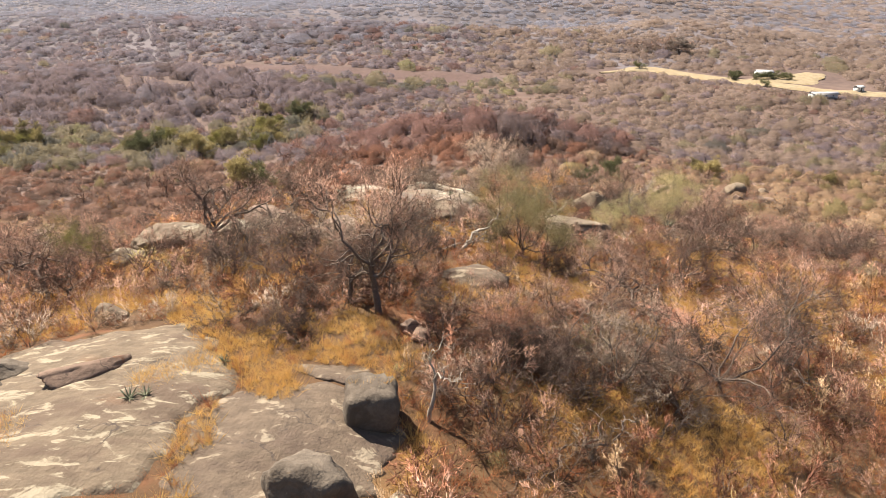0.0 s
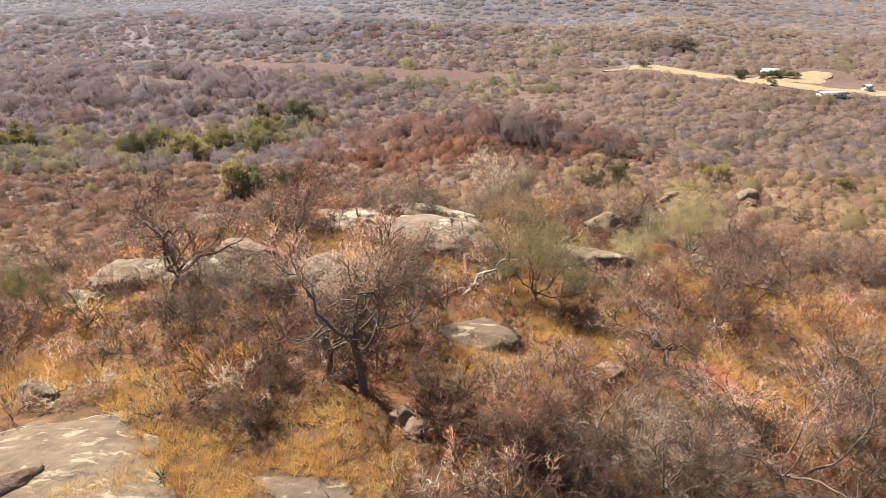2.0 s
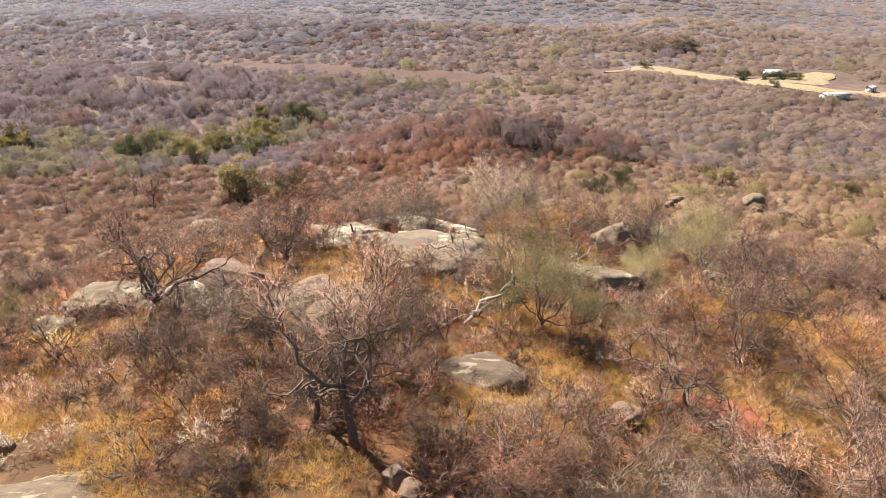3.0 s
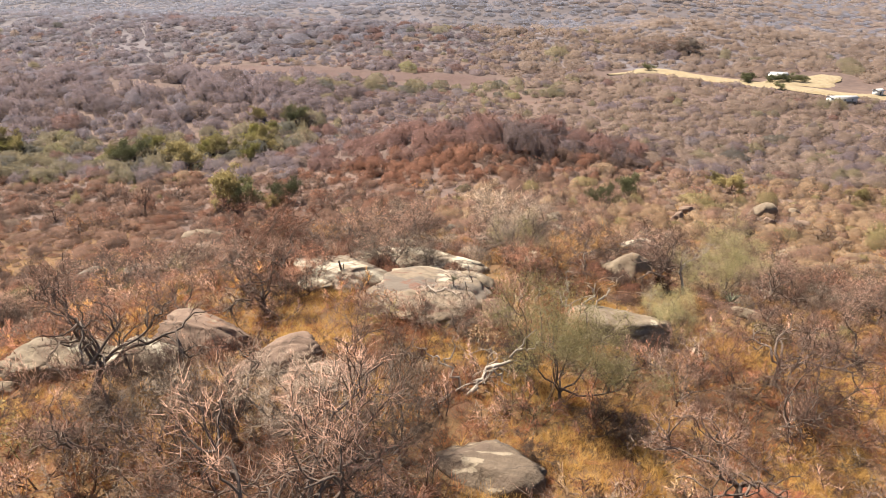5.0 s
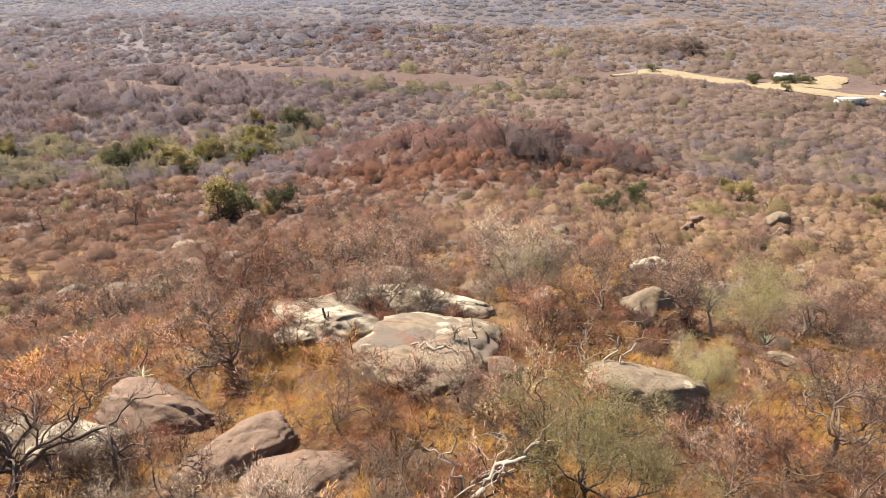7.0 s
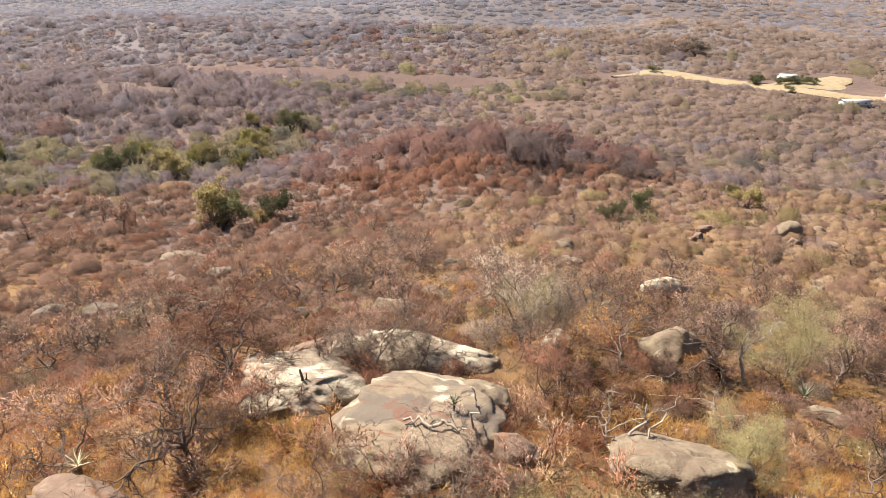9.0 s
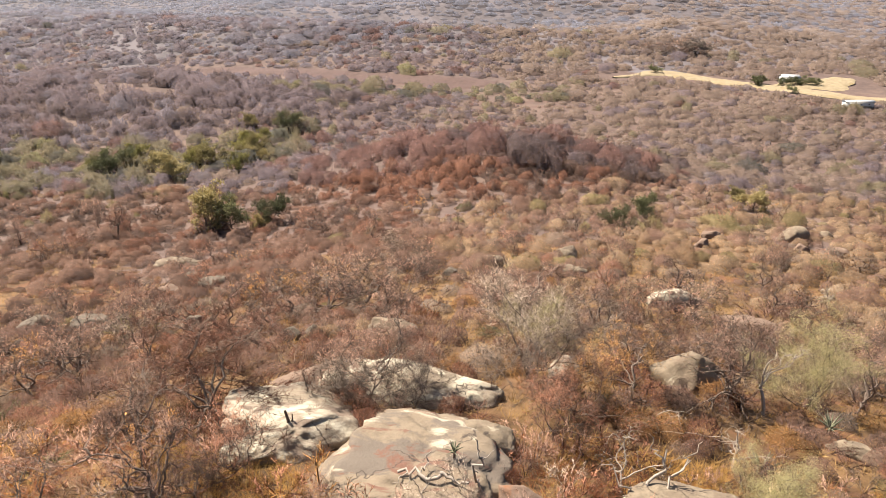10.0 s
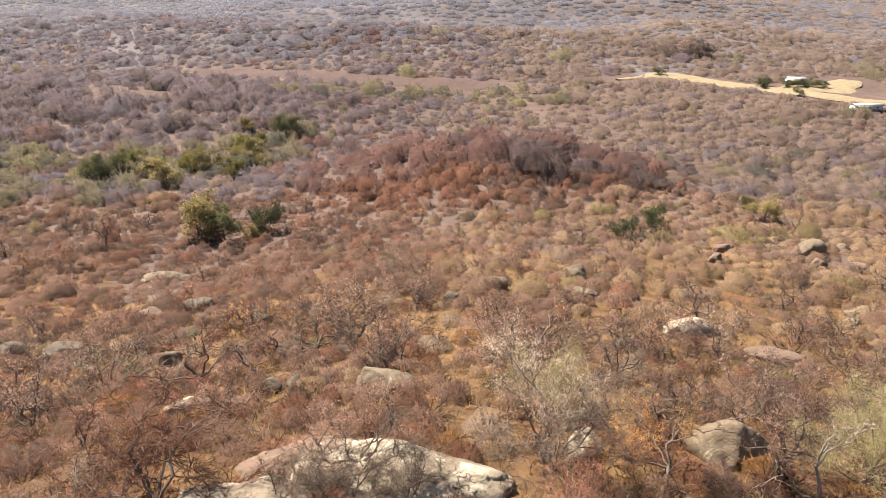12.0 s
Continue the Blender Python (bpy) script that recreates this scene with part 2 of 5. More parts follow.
SCRUB_GROWTH = growth("scrub_growth_", (0.33, 0.20, 0.14), 0.2, 0.6, 0.12, 0.60)
LOW_GROWTH = growth("low_growth_", (0.40, 0.19, 0.11), 0.25, 0.6, 0.05, 0.74)
SLOPE_GROWTH = growth("slope_growth_", (0.34, 0.21, 0.145), 0.35, 0.5, 0.3, 0.62)
# Both palettes below are drawn towards blue-grey to paint in distance haze
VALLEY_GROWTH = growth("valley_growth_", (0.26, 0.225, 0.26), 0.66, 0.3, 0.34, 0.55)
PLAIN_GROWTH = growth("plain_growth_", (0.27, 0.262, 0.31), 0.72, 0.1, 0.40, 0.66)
GRASS = material("dry_grass", (0.46, 0.25, 0.065), (0.72, 0.49, 0.18), tone="tone", grain=0.5, through=0.45)
STRAW = material("pale_straw", (0.34, 0.205, 0.08), (0.55, 0.375, 0.16), tone="tone", grain=0.5, through=0.4)
ALOE = material("grey_green_leaf", (0.09, 0.095, 0.06), (0.24, 0.235, 0.15), tone="object", grain=5)
PLASTER = material("white_plaster", (0.44, 0.42, 0.38), (0.58, 0.56, 0.52), grain=1.0)
ROOFING = material("pale_sheet_roof", (0.30, 0.29, 0.28), (0.42, 0.41, 0.40), rough=0.5, grain=1.2)
OPENING = material("dark_window_glass", (0.02, 0.025, 0.03), (0.05, 0.055, 0.06), rough=0.15, grain=2)

# ---- the lie of the land ----
def smooth(a, b, v):
    """0 below a, 1 above b, eased between."""
    u = np.clip((np.asarray(v, float) - a) / (b - a), 0, 1)
    return u * u * (3 - 2 * u)


def hash2(i, j, seed):
    n = np.sin(i * 127.1 + j * 311.7 + seed * 74.7) * 43758.5453
    return n - np.floor(n)


def value_noise(x, y, size, seed=0):
    """Smooth noise from 0 to 1 with features of that many metres."""
    x, y = np.asarray(x, float) / size, np.asarray(y, float) / size
    i, j = np.floor(x), np.floor(y)
    u, v = x - i, y - j
    u, v = u * u * (3 - 2 * u), v * v * (3 - 2 * v)
    a = hash2(i, j, seed) * (1 - u) + hash2(i + 1, j, seed) * u
    b = hash2(i, j + 1, seed) * (1 - u) + hash2(i + 1, j + 1, seed) * u
    return a * (1 - v) + b * v


def fbm(x, y, size, seed=0, octaves=4):
    total, weight = 0, 0
    for k in range(octaves):
        total = total + value_noise(x, y, size / 2**k, seed + 17 * k) * 0.5**k
        weight += 0.5**k
    return total / weight


SPINE_Y = [-60, 20, 30, 45, 58, 70, 95, 125, 150, 190, 240, 300, 360, 450, 650, 900, 1200, 2000, 3500]
SPINE_Z = [6, 2.9, 2.5, 0.2, -1.4, -4.6, -15.8, -25, -32.5, -45.5, -57, -65, -68, -67, -64, -62, -58, -40, -10]


def hill(x, y, cx, cy, rx, ry, height):
    return height * np.exp(-(((x - cx) / rx) ** 2) - ((y - cy) / ry) ** 2)


def ground_z(x, y):
    """Height of the bare ground: a rocky spur that falls to a wide valley with low rises beyond."""
    x, y = np.asarray(x, float), np.asarray(y, float)
    z = sum(np.interp(y + d, SPINE_Y, SPINE_Z) for d in (-8, -4, 0, 4, 8)) / 5
    fall = np.interp(y, [0, 30, 60, 80, 130, 200, 260], [9, 8, 9, 10, 11, 5, 0])
    axis = np.interp(y, [20, 60, 130, 200], [-9, -5, 3, 10])
    side = x - axis
    left = 1 - np.exp(-((np.maximum(-side, 0) / np.interp(y, [20, 45, 75, 120], [24, 27, 30, 52])) ** 3))
    right = 1 - np.exp(-((np.maximum(side, 0) / np.interp(y, [20, 60, 80, 130], [23, 31, 42, 56])) ** 2))
    z = z - fall * (left + right)
    z = z + hill(x, y, 18, 268, 62, 38, 16)
    z = z + hill(x, y, -200, 400, 120, 65, 18) + hill(x, y, 60, 190, 60, 45, 3.5)
    z = z + hill(x, y, -60, 650, 230, 60, 22) + hill(x, y, 230, 720, 170, 60, 18) + hill(x, y, -430, 720, 180, 90, 26) + hill(x, y, 60, 900, 400, 70, 24)
    far = smooth(420, 700, y)
    z = z + far * (fbm(x, y, 240, 5, 3) - 0.5) * 34
    z = z + smooth(90, 200, y) * (fbm(x, y, 46, 9, 3) - 0.5) * 5
    z = z + (fbm(x, y, 7, 3, 3) - 0.5) * 0.9
    return z

# ---- mesh helpers ----
rng = np.random.default_rng(11)


def mesh_of(name, verts, faces, mat, tone=None, smooth_shade=False, normals=None, thin=None):
    """A triangle mesh from arrays."""
    verts, faces = np.asarray(verts, np.float32), np.asarray(faces, np.int32)
    me = bpy.data.meshes.new(name)
    me.vertices.add(len(verts))
    me.vertices.foreach_set("co", verts.ravel())
    me.loops.add(faces.size)
    me.loops.foreach_set("vertex_index", faces.ravel())
    me.polygons.add(len(faces))
    me.polygons.foreach_set("loop_start", np.arange(len(faces), dtype=np.int32) * 3)
    if smooth_shade:
        me.polygons.foreach_set("use_smooth", np.ones(len(faces), bool))
    me.materials.append(mat)
    if tone is not None:
        me.attributes.new("tone", "FLOAT", "POINT").data.foreach_set("value", np.asarray(tone, np.float32))
    if thin is not None:
        me.attributes.new("thin", "FLOAT", "POINT").data.foreach_set("value", np.asarray(thin, np.float32))
    me.update(calc_edges=True)
    if normals is not None:
        me.polygons.foreach_set("use_smooth", np.ones(len(faces), bool))
        me.normals_split_custom_set_from_vertices(np.asarray(normals, np.float32))
    return me


def part(name, me, parent, label=""):
    ob = new(name, me)
    ob.parent = parent
    return tagged(ob, label)


def join(chunks):
    """One (verts, faces) from several."""
    verts, faces, base = [], [], 0
    for v, f in chunks:
        verts.append(v)
        faces.append(np.asarray(f) + base)
        base += len(v)
    return np.concatenate(verts), np.concatenate(faces)


def unit(v):
    v = np.asarray(v, float)
    return v / np.maximum(np.linalg.norm(v, axis=-1, keepdims=True), 1e-9)


def blades(a, b, width, r, tip=0.0):
    """Thin flat slivers from a to b, one triangle each (two where the tip has width)."""
    n = len(a)
    side = unit(np.cross(b - a, r.normal(size=(n, 3)))) * (np.asarray(width).reshape(-1, 1) / 2)
    if tip:
        v = np.stack([a - side, a + side, b + side * tip, b - side * tip], 1).reshape(-1, 3)
        k = np.arange(n)[:, None] * 4
        return v, np.concatenate([k + [0, 1, 2], k + [0, 2, 3]])
    v = np.stack([a - side, a + side, b], 1).reshape(-1, 3)
    return v, np.arange(n * 3).reshape(-1, 3)


def tube(points, r0, r1, sides):
    """A tapered, slightly uneven tube along points."""
    points = np.asarray(points, float)
    n = len(points)
    way = unit(np.gradient(points, axis=0))
    u = unit(np.cross(way, (0.31, 0.95, 0.17)))
    w = np.cross(way, u)
    radius = np.linspace(r0, r1, n)[:, None, None]
    angle = np.arange(sides) * 2 * np.pi / sides
    ring = np.cos(angle)[None, :, None] * u[:, None] + np.sin(angle)[None, :, None] * w[:, None]
    v = (points[:, None] + ring * radius).reshape(-1, 3)
    i, j = np.meshgrid(np.arange(n - 1), np.arange(sides), indexing="ij")
    i, j = i.ravel(), j.ravel()
    k = (j + 1) % sides
    f = np.concatenate([np.stack([i * sides + j, i * sides + k, (i + 1) * sides + k], 1), np.stack([i * sides + j, (i + 1) * sides + k, (i + 1) * sides + j], 1)])
    return v, f


def scatter(template, x, y, z, size, tall, turn):
    """Copies of a template at many places, in one pair of arrays."""
    v, f = template[:2]
    c, s = np.cos(turn)[:, None], np.sin(turn)[:, None]
    px = (v[:, 0] * c - v[:, 1] * s) * size[:, None] + x[:, None]
    py = (v[:, 0] * s + v[:, 1] * c) * size[:, None] + y[:, None]
    pz = v[:, 2] * tall[:, None] + z[:, None]
    verts = np.stack([px, py, pz], 2).reshape(-1, 3)
    faces = (np.arange(len(x))[:, None, None] * len(v) + f[None]).reshape(-1, 3)
    return verts, faces


# ---- kinds of plants ----


def shrub_form(seed, stems=6, forks=(3, 3, 4, 4), width=0.05, reach=1.0, spread=0.5):
    """A leafless shrub about 1 m high and 2 m across that forks from a few stems into fine twigs: (stems), (twigs)."""
    r = np.random.default_rng(seed)
    az, out = np.arange(stems) * 2 * np.pi / stems + r.normal(0, 0.35, stems), r.uniform(0.25, 1.15, stems)
    d = unit(np.stack([np.cos(az) * out, np.sin(az) * out, r.uniform(0.55, 0.95, stems)], 1))
    p = np.stack([np.cos(az), np.sin(az), np.zeros(stems)], 1) * r.uniform(0.02, 0.16, (stems, 1)) * reach
    length, w, wood, twigs = 0.42, width, [[] for _ in range(stems)], []
    root = np.arange(stems)
    for k, fork in enumerate((*forks, 0)):
        n = len(p)
        run = r.uniform(0.6, 1.3, (n, 1)) * length
        bend = unit(d + r.normal(0, 0.35, (n, 3)))
        mid = p + d * run * 0.5
        end = mid + bend * run * 0.5
        if fork and k < 3:
            for i in range(stems):
                m = root == i
                widths = np.full(m.sum(), w)
                wood[i] += [blades(p[m], mid[m], widths, r, 0.8), blades(mid[m], end[m], widths * 0.8, r, 0.7)]
        else:
            twigs.append(blades(p, end, np.full(n, w), r, 0.6 if fork else 0.0))
        if fork:
            t = np.concatenate([np.ones((n, 1)), r.uniform(0.25, 0.95, (n, fork - 1))], 1).reshape(-1, 1)
            p, root = np.repeat(p, fork, 0) + np.repeat(end - p, fork, 0) * t, np.repeat(root, fork)
            away = np.repeat(bend, fork, 0) + r.normal(0, spread, (n * fork, 3))
            d = unit(away + unit(p * (1, 1, 0.2)) * 0.3 + (0, 0, 0.14))
            length, w = length * 0.68, max(w * 0.66, width * 0.36)
    wood, fine = [join(pieces) for pieces in wood], join(twigs)
    scale = np.array((reach, reach, 1.0)) / np.array((*[np.percentile(np.abs(fine[0][:, :2]), 97)] * 2, np.percentile(fine[0][:, 2], 97)))
    for v, _ in (*wood, fine):
        v *= scale
        v[:, 2] = np.maximum(v[:, 2], 0)
    return wood, fine


def lit_normals(v):
    """Normals that round a shrub's twigs into one soft body."""
    return unit(unit(v * (1, 1, 0.8)) * 0.75 + (0, 0, 0.32))


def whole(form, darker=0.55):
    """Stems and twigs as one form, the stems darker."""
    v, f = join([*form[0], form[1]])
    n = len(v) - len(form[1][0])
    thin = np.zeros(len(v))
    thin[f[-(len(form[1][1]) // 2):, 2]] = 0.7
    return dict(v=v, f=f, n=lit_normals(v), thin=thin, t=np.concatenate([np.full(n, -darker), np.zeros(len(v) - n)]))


def fuzz_form(seed, around, rings, sprays, size, lift=0.0, stems=0, up=0.5, slim=0.75, loose=0.0):
    """A leafless bush or tree head seen from afar, 2 m across: a lumpy mound of twigs whose sprays thin out at their tips, on dark stems where it is raised."""
    r = np.random.default_rng(seed)
    turn = r.uniform(0, 6.28, 4)
    lumpy = lambda a: 1 + 0.2 * np.sin(2 * a + turn[0]) + 0.13 * np.sin(3 * a + turn[1]) + 0.09 * np.sin(5 * a + turn[2])
    a, b = np.meshgrid(np.arange(around) * 2 * np.pi / around, np.linspace(0.0, 1.15, rings), indexing="ij")
    a = a + r.normal(0, 0.12, a.shape)
    rad = 0.8 * lumpy(a) * (1 + r.normal(0, 0.10, a.shape).clip(-0.2, 0.2))
    dome = lambda a, b, rad: np.stack([np.cos(a) * np.cos(b) ** 0.8 * rad, np.sin(a) * np.cos(b) ** 0.8 * rad, lift + (1 - lift) * (0.08 + np.sin(b) * (0.85 + 0.25 * np.sin(2 * a + turn[3]) * np.cos(b)) * 0.85)], -1)
    v = dome(a, b, rad).reshape(-1, 3)
    v[:, 2] -= np.where(np.tile(np.arange(rings) == 0, around), 0.16 * (1 - lift), 0)
    v = np.concatenate([v, [[0.04, 0, lift + (1 - lift) * r.uniform(0.8, 0.95)]]])
    i, j = np.meshgrid(np.arange(around), np.arange(rings - 1), indexing="ij")
    p, q = (i * rings + j).ravel(), ((i + 1) % around * rings + j).ravel()
    k = np.arange(around)
    f = np.concatenate([np.stack([p, q, q + 1], 1), np.stack([p, q + 1, p + 1], 1), np.stack([k * rings + rings - 1, (k + 1) % around * rings + rings - 1, np.full(around, len(v) - 1)], 1)])
    sa, sb = r.uniform(0, 2 * np.pi, sprays), np.arcsin(r.uniform(0.0, 1, sprays) ** 0.8)
    root = dome(sa, sb, 0.8 * lumpy(sa) * r.uniform(0.72 - 0.5 * loose, 0.98, sprays))
    n = unit(root * (1, 1, 0.9) - (0, 0, lift + 0.05))
    way = unit(n + r.normal(0, 0.45, (sprays, 3)) + (0, 0, 0.25))
    side = unit(np.cross(way, r.normal(size=(sprays, 3)))) * size * slim * r.uniform(0.6, 1.2, (sprays, 1))
    tip = root + way * size * r.uniform(1.2, 2.8, (sprays, 1))
    w = np.stack([root - side, root + side, tip], 1).reshape(-1, 3)
    verts, faces = join([(v, f), (w, np.arange(sprays * 3).reshape(-1, 3))])
    thin = np.concatenate([np.full(len(v), loose), np.tile((0.1, 0.1, 1.0), sprays)])
    tone = np.concatenate([np.full(len(v), -0.06), np.repeat(r.normal(0.05, 0.16, sprays), 3)])
    out = unit(verts - (0, 0, lift + (1 - lift) * 0.05))
    normals = unit(out * (1.1 - up) + (0, 0, up))
    if stems:
        sa = r.uniform(0, 2 * np.pi, stems)
        top = np.stack([np.cos(sa) * 0.6, np.sin(sa) * 0.6, np.full(stems, lift + 0.25)], 1) * r.uniform(0.4, 1.1, (stems, 1))
        top[:, 2] = lift + 0.2
        sv, sf = blades(top * (0.5, 0.5, 0) - (0, 0, 0.05), top, np.full(stems, 0.05), r, 0.7)
        faces = np.concatenate([faces, sf + len(verts)])
        verts, thin = np.concatenate([verts, sv]), np.concatenate([thin, np.zeros(len(sv))])
        tone, normals = np.concatenate([tone, np.full(len(sv), -0.8)]), np.concatenate([normals, unit(sv * (1, 1, 0) + (0, -0.3, 0.4))])
    return dict(v=verts, f=faces, n=normals, t=tone, thin=thin)


def tuft_form(seed, n, width=0.035, lean=0.45):
    """A tuft of grass 1 m high."""
    r = np.random.default_rng(seed)
    foot = np.concatenate([r.normal(0, 0.16, (n, 2)), np.zeros((n, 1))], 1)
    tip = foot + np.concatenate([r.normal(0, lean, (n, 2)), r.uniform(0.5, 1.0, (n, 1))], 1)
    return blades(foot, tip, r.uniform(0.7, 1.3, n) * width, r)


def grow(seed, height=6.0, stem=0.3, girth=0.2, lean=(0, 0), limbs=4, spread=0.8, gnarl=0.25, second=5, third=5, fine=5, twig_width=0.02, twig_length=0.45, leaves=0, leaf=0.12, rise=0.08):
    """A tree's trunk, limbs and crown, as (verts, faces)."""
    r = np.random.default_rng(seed)

    def path(p, d, length, n, wander, up):
        points = [np.asarray(p, float)]
        for _ in range(n):
            d = unit(d + r.normal(0, wander, 3) + (0, 0, up))
            points.append(points[-1] + d * length / n)
        return np.array(points)

    def along(points, t):
        k = min(int(t * (len(points) - 1)), len(points) - 2)
        u = t * (len(points) - 1) - k
        return points[k] * (1 - u) + points[k + 1] * u, unit(points[k + 1] - points[k])

    trunk = path((0, 0, -0.25), (lean[0], lean[1], 1), height * stem + 0.25, 6, gnarl * 0.4, 0.05)
    parts = {"leafy": leaves > 0, "trunk": tube(trunk, girth * 1.1, girth * 0.62, 8), "limbs": [], "crown": []}
    top = height - trunk[-1][2]
    turn = r.uniform(0, 6.28)
    for i in range(limbs):
        az = turn + i * 2 * np.pi / limbs + r.normal(0, 0.3)
        tilt = spread * r.uniform(0.5, 1.25)
        p, _ = along(trunk, 1 if i < 2 else r.uniform(0.7, 1))
        limb = path(p, (np.cos(az) * np.sin(tilt), np.sin(az) * np.sin(tilt), np.cos(tilt)), top * r.uniform(0.85, 1.25), 10, gnarl * 1.1, rise)
        thick = girth * r.uniform(0.36, 0.6)
        pieces = [tube(limb, thick, thick * 0.3, 5)]
        for _ in range(second):
            p, d = along(limb, r.uniform(0.25, 1))
            d2 = unit(d + unit(r.normal(size=3)) * 1.0 + (0, 0, 0.15))
            b = path(p, d2, top * r.uniform(0.3, 0.55), 6, gnarl * 1.3, rise)
            pieces.append(tube(b, thick * 0.5, thick * 0.2, 3))
            for _ in range(third):
                p3, d = along(b, r.uniform(0.25, 1))
                d3 = unit(d + unit(r.normal(size=3)) * 1.1 + (0, 0, 0.2))
                c = path(p3, d3, top * r.uniform(0.12, 0.28), 3, gnarl * 1.3, rise)
                pieces.append(blades(c[:-1], c[1:], np.full(len(c) - 1, twig_width * 1.7), r, 0.8))
                if fine:
                    t = r.uniform(0.1, 1, fine)
                    start = np.array([along(c, q)[0] for q in t])
                    way = unit(unit(r.normal(size=(fine, 3))) + d3 * 0.9 + (0, 0, 0.25))
                    end = start + way * (r.uniform(0.5, 1.3, fine) * twig_length)[:, None]
                    parts["crown"].append(blades(start, end, np.full(fine, twig_width), r))
                    more = end + unit(way + r.normal(0, 0.6, (fine, 3))) * twig_length * 0.6
                    parts["crown"].append(blades(start * 0.4 + end * 0.6, more, np.full(fine, twig_width * 0.8), r))
                if leaves:
                    at = c[-1] + r.normal(0, 0.28, (leaves, 3)) * top / 4
                    parts["crown"].append(blades(at, at + r.normal(0, leaf, (leaves, 3)), r.uniform(0.6, 1.2, leaves) * leaf, r))
        parts["limbs"].append(join(pieces))
    parts["crown"] = join(parts["crown"]) if parts["crown"] else None
    return parts


def tree_thing(name, form, bark, twig, label, group=""):
    """A tree: an Empty at its foot with trunk, limbs and crown."""
    ob = tagged(new(name), label, "tree", group)
    part("trunk", mesh_of("trunk", *form["trunk"], bark, smooth_shade=True), ob)
    for limb in form["limbs"]:
        part("limb", mesh_of("limb", *limb, bark, smooth_shade=True), ob)
    if form["crown"] is not None:
        v = form["crown"][0]
        middle = v.mean(0) - (0, 0, 0.8)
        part("crown", mesh_of("crown", *form["crown"], twig, normals=None if form["leafy"] else unit(unit(v - middle) * 0.85 + (0, 0, 0.22))), ob)
    return ob


def boulder_thing(x, y, z, radii, turn=0, seed=0, mat=None, boxy=2.0, rough=0.16, tilt=(0, 0), label="", name="boulder", detail=4):
    """A weathered granite boulder: a rounded block, split and worn."""
    bm = bmesh.new()
    bmesh.ops.create_icosphere(bm, subdivisions=detail, radius=1)
    off = Vector((seed * 7.3, seed * 3.1, seed * 1.7))
    r = random.Random(seed)
    cuts = [(Vector((r.uniform(-1, 1), r.uniform(-1, 1), r.uniform(-0.2, 1))).normalized(), r.uniform(0.66, 0.95)) for _ in range(0 if boxy > 5 else 2 if max(radii) > 4.2 else 7)]
    splits = [(Vector((r.uniform(-1, 1), r.uniform(-1, 1), r.uniform(-0.5, 0.5))).normalized(), r.uniform(-0.5, 0.5)) for _ in range(4 if max(radii) > 2 else 0)]
    for v in bm.verts:
        d = v.co.normalized()
        k = (abs(d.x) ** boxy + abs(d.y) ** boxy + abs(d.z) ** boxy) ** (-1 / boxy)
        p = d * k
        for n, c in cuts:
            over = p.dot(n) - c
            if over > 0:
                p -= n * over * 0.92
        p *= 1 + rough * noise.fractal(d * 1.3 + off, 0.9, 2.0, 4) + 0.05 * noise.noise(d * 5 + off)
        p = Vector((p.x * radii[0], p.y * radii[1], p.z * radii[2]))
        for n, c in splits:
            gap = abs(d.dot(n) - c + 0.10 * noise.noise(d * 2.5 + off)) * max(radii)
            if gap < 0.22:
                p *= 1 - 0.09 * (1 - gap / 0.22)
        if max(radii) > 2:
            layer = p.z * 2.2 + 0.6 * noise.noise(d * 2 + off)
            p.x, p.y = (q * (1 + 0.035 * (abs(layer % 1 - 0.5) * 2) ** 3) for q in (p.x, p.y))
        v.co = p
    me = bpy.data.meshes.new(name)
    bm.to_mesh(me)
    bm.free()
    for p in me.polygons:
        p.use_smooth = True
    me.materials.append(mat)
    ob = tagged(new(name, me), label, "rock", "granite boulders on the spur")
    ob.matrix_basis = pose(x, y, z, tilt[0], tilt[1], turn)
    return ob


def sheet_thing(cx, cy, rx, ry, turn, rise, seed, mat, label):
    """A low whaleback of bare granite whose rim dips under the soil."""
    rings, around = 44, 120
    q = np.linspace(0, 1, rings + 1)[1:, None] ** 0.8
    a = (np.arange(around) * 2 * np.pi / around)[None]
    edge = 0.86 + 0.3 * (value_noise(np.cos(a) * 2 + 40 + seed, np.sin(a) * 2 + 40, 0.9, seed) - 0.3) + 0.3 * (fbm(np.cos(a) * 6 + 60, np.sin(a) * 6 + 60, 1, seed, 3) - 0.5)
    lx, ly = np.cos(a) * q * rx * edge, np.sin(a) * q * ry * edge
    c, s = math.cos(radians(turn)), math.sin(radians(turn))
    x, y = cx + lx * c - ly * s, cy + lx * s + ly * c
    step = np.floor(fbm(x, y, 5.5, seed + 2, 2) * 6) * 0.07 - 0.12
    z = ground_z(x, y) + rise * (1 - q**5) - 0.5 * smooth(0.88, 1, q) + step * (1 - q**6) + (fbm(x, y, 1.6, seed, 3) - 0.5) * 0.16
    verts = np.concatenate([[[cx, cy, z[0].mean()]], np.stack([x, y, z], 2).reshape(-1, 3)])
    i, j = np.meshgrid(np.arange(rings - 1), np.arange(around), indexing="ij")
    i, j = i.ravel(), j.ravel()
    k = (j + 1) % around
    lo, hi = 1 + i * around, 1 + (i + 1) * around
    faces = np.concatenate([np.stack([lo + j, hi + j, hi + k], 1), np.stack([lo + j, hi + k, lo + k], 1), np.stack([np.zeros(around, int), 1 + np.arange(around), 1 + (np.arange(around) + 1) % around], 1)])
    return tagged(new("granite_sheet", mesh_of("granite_sheet", verts, faces, mat, smooth_shade=True)), label, "rock")


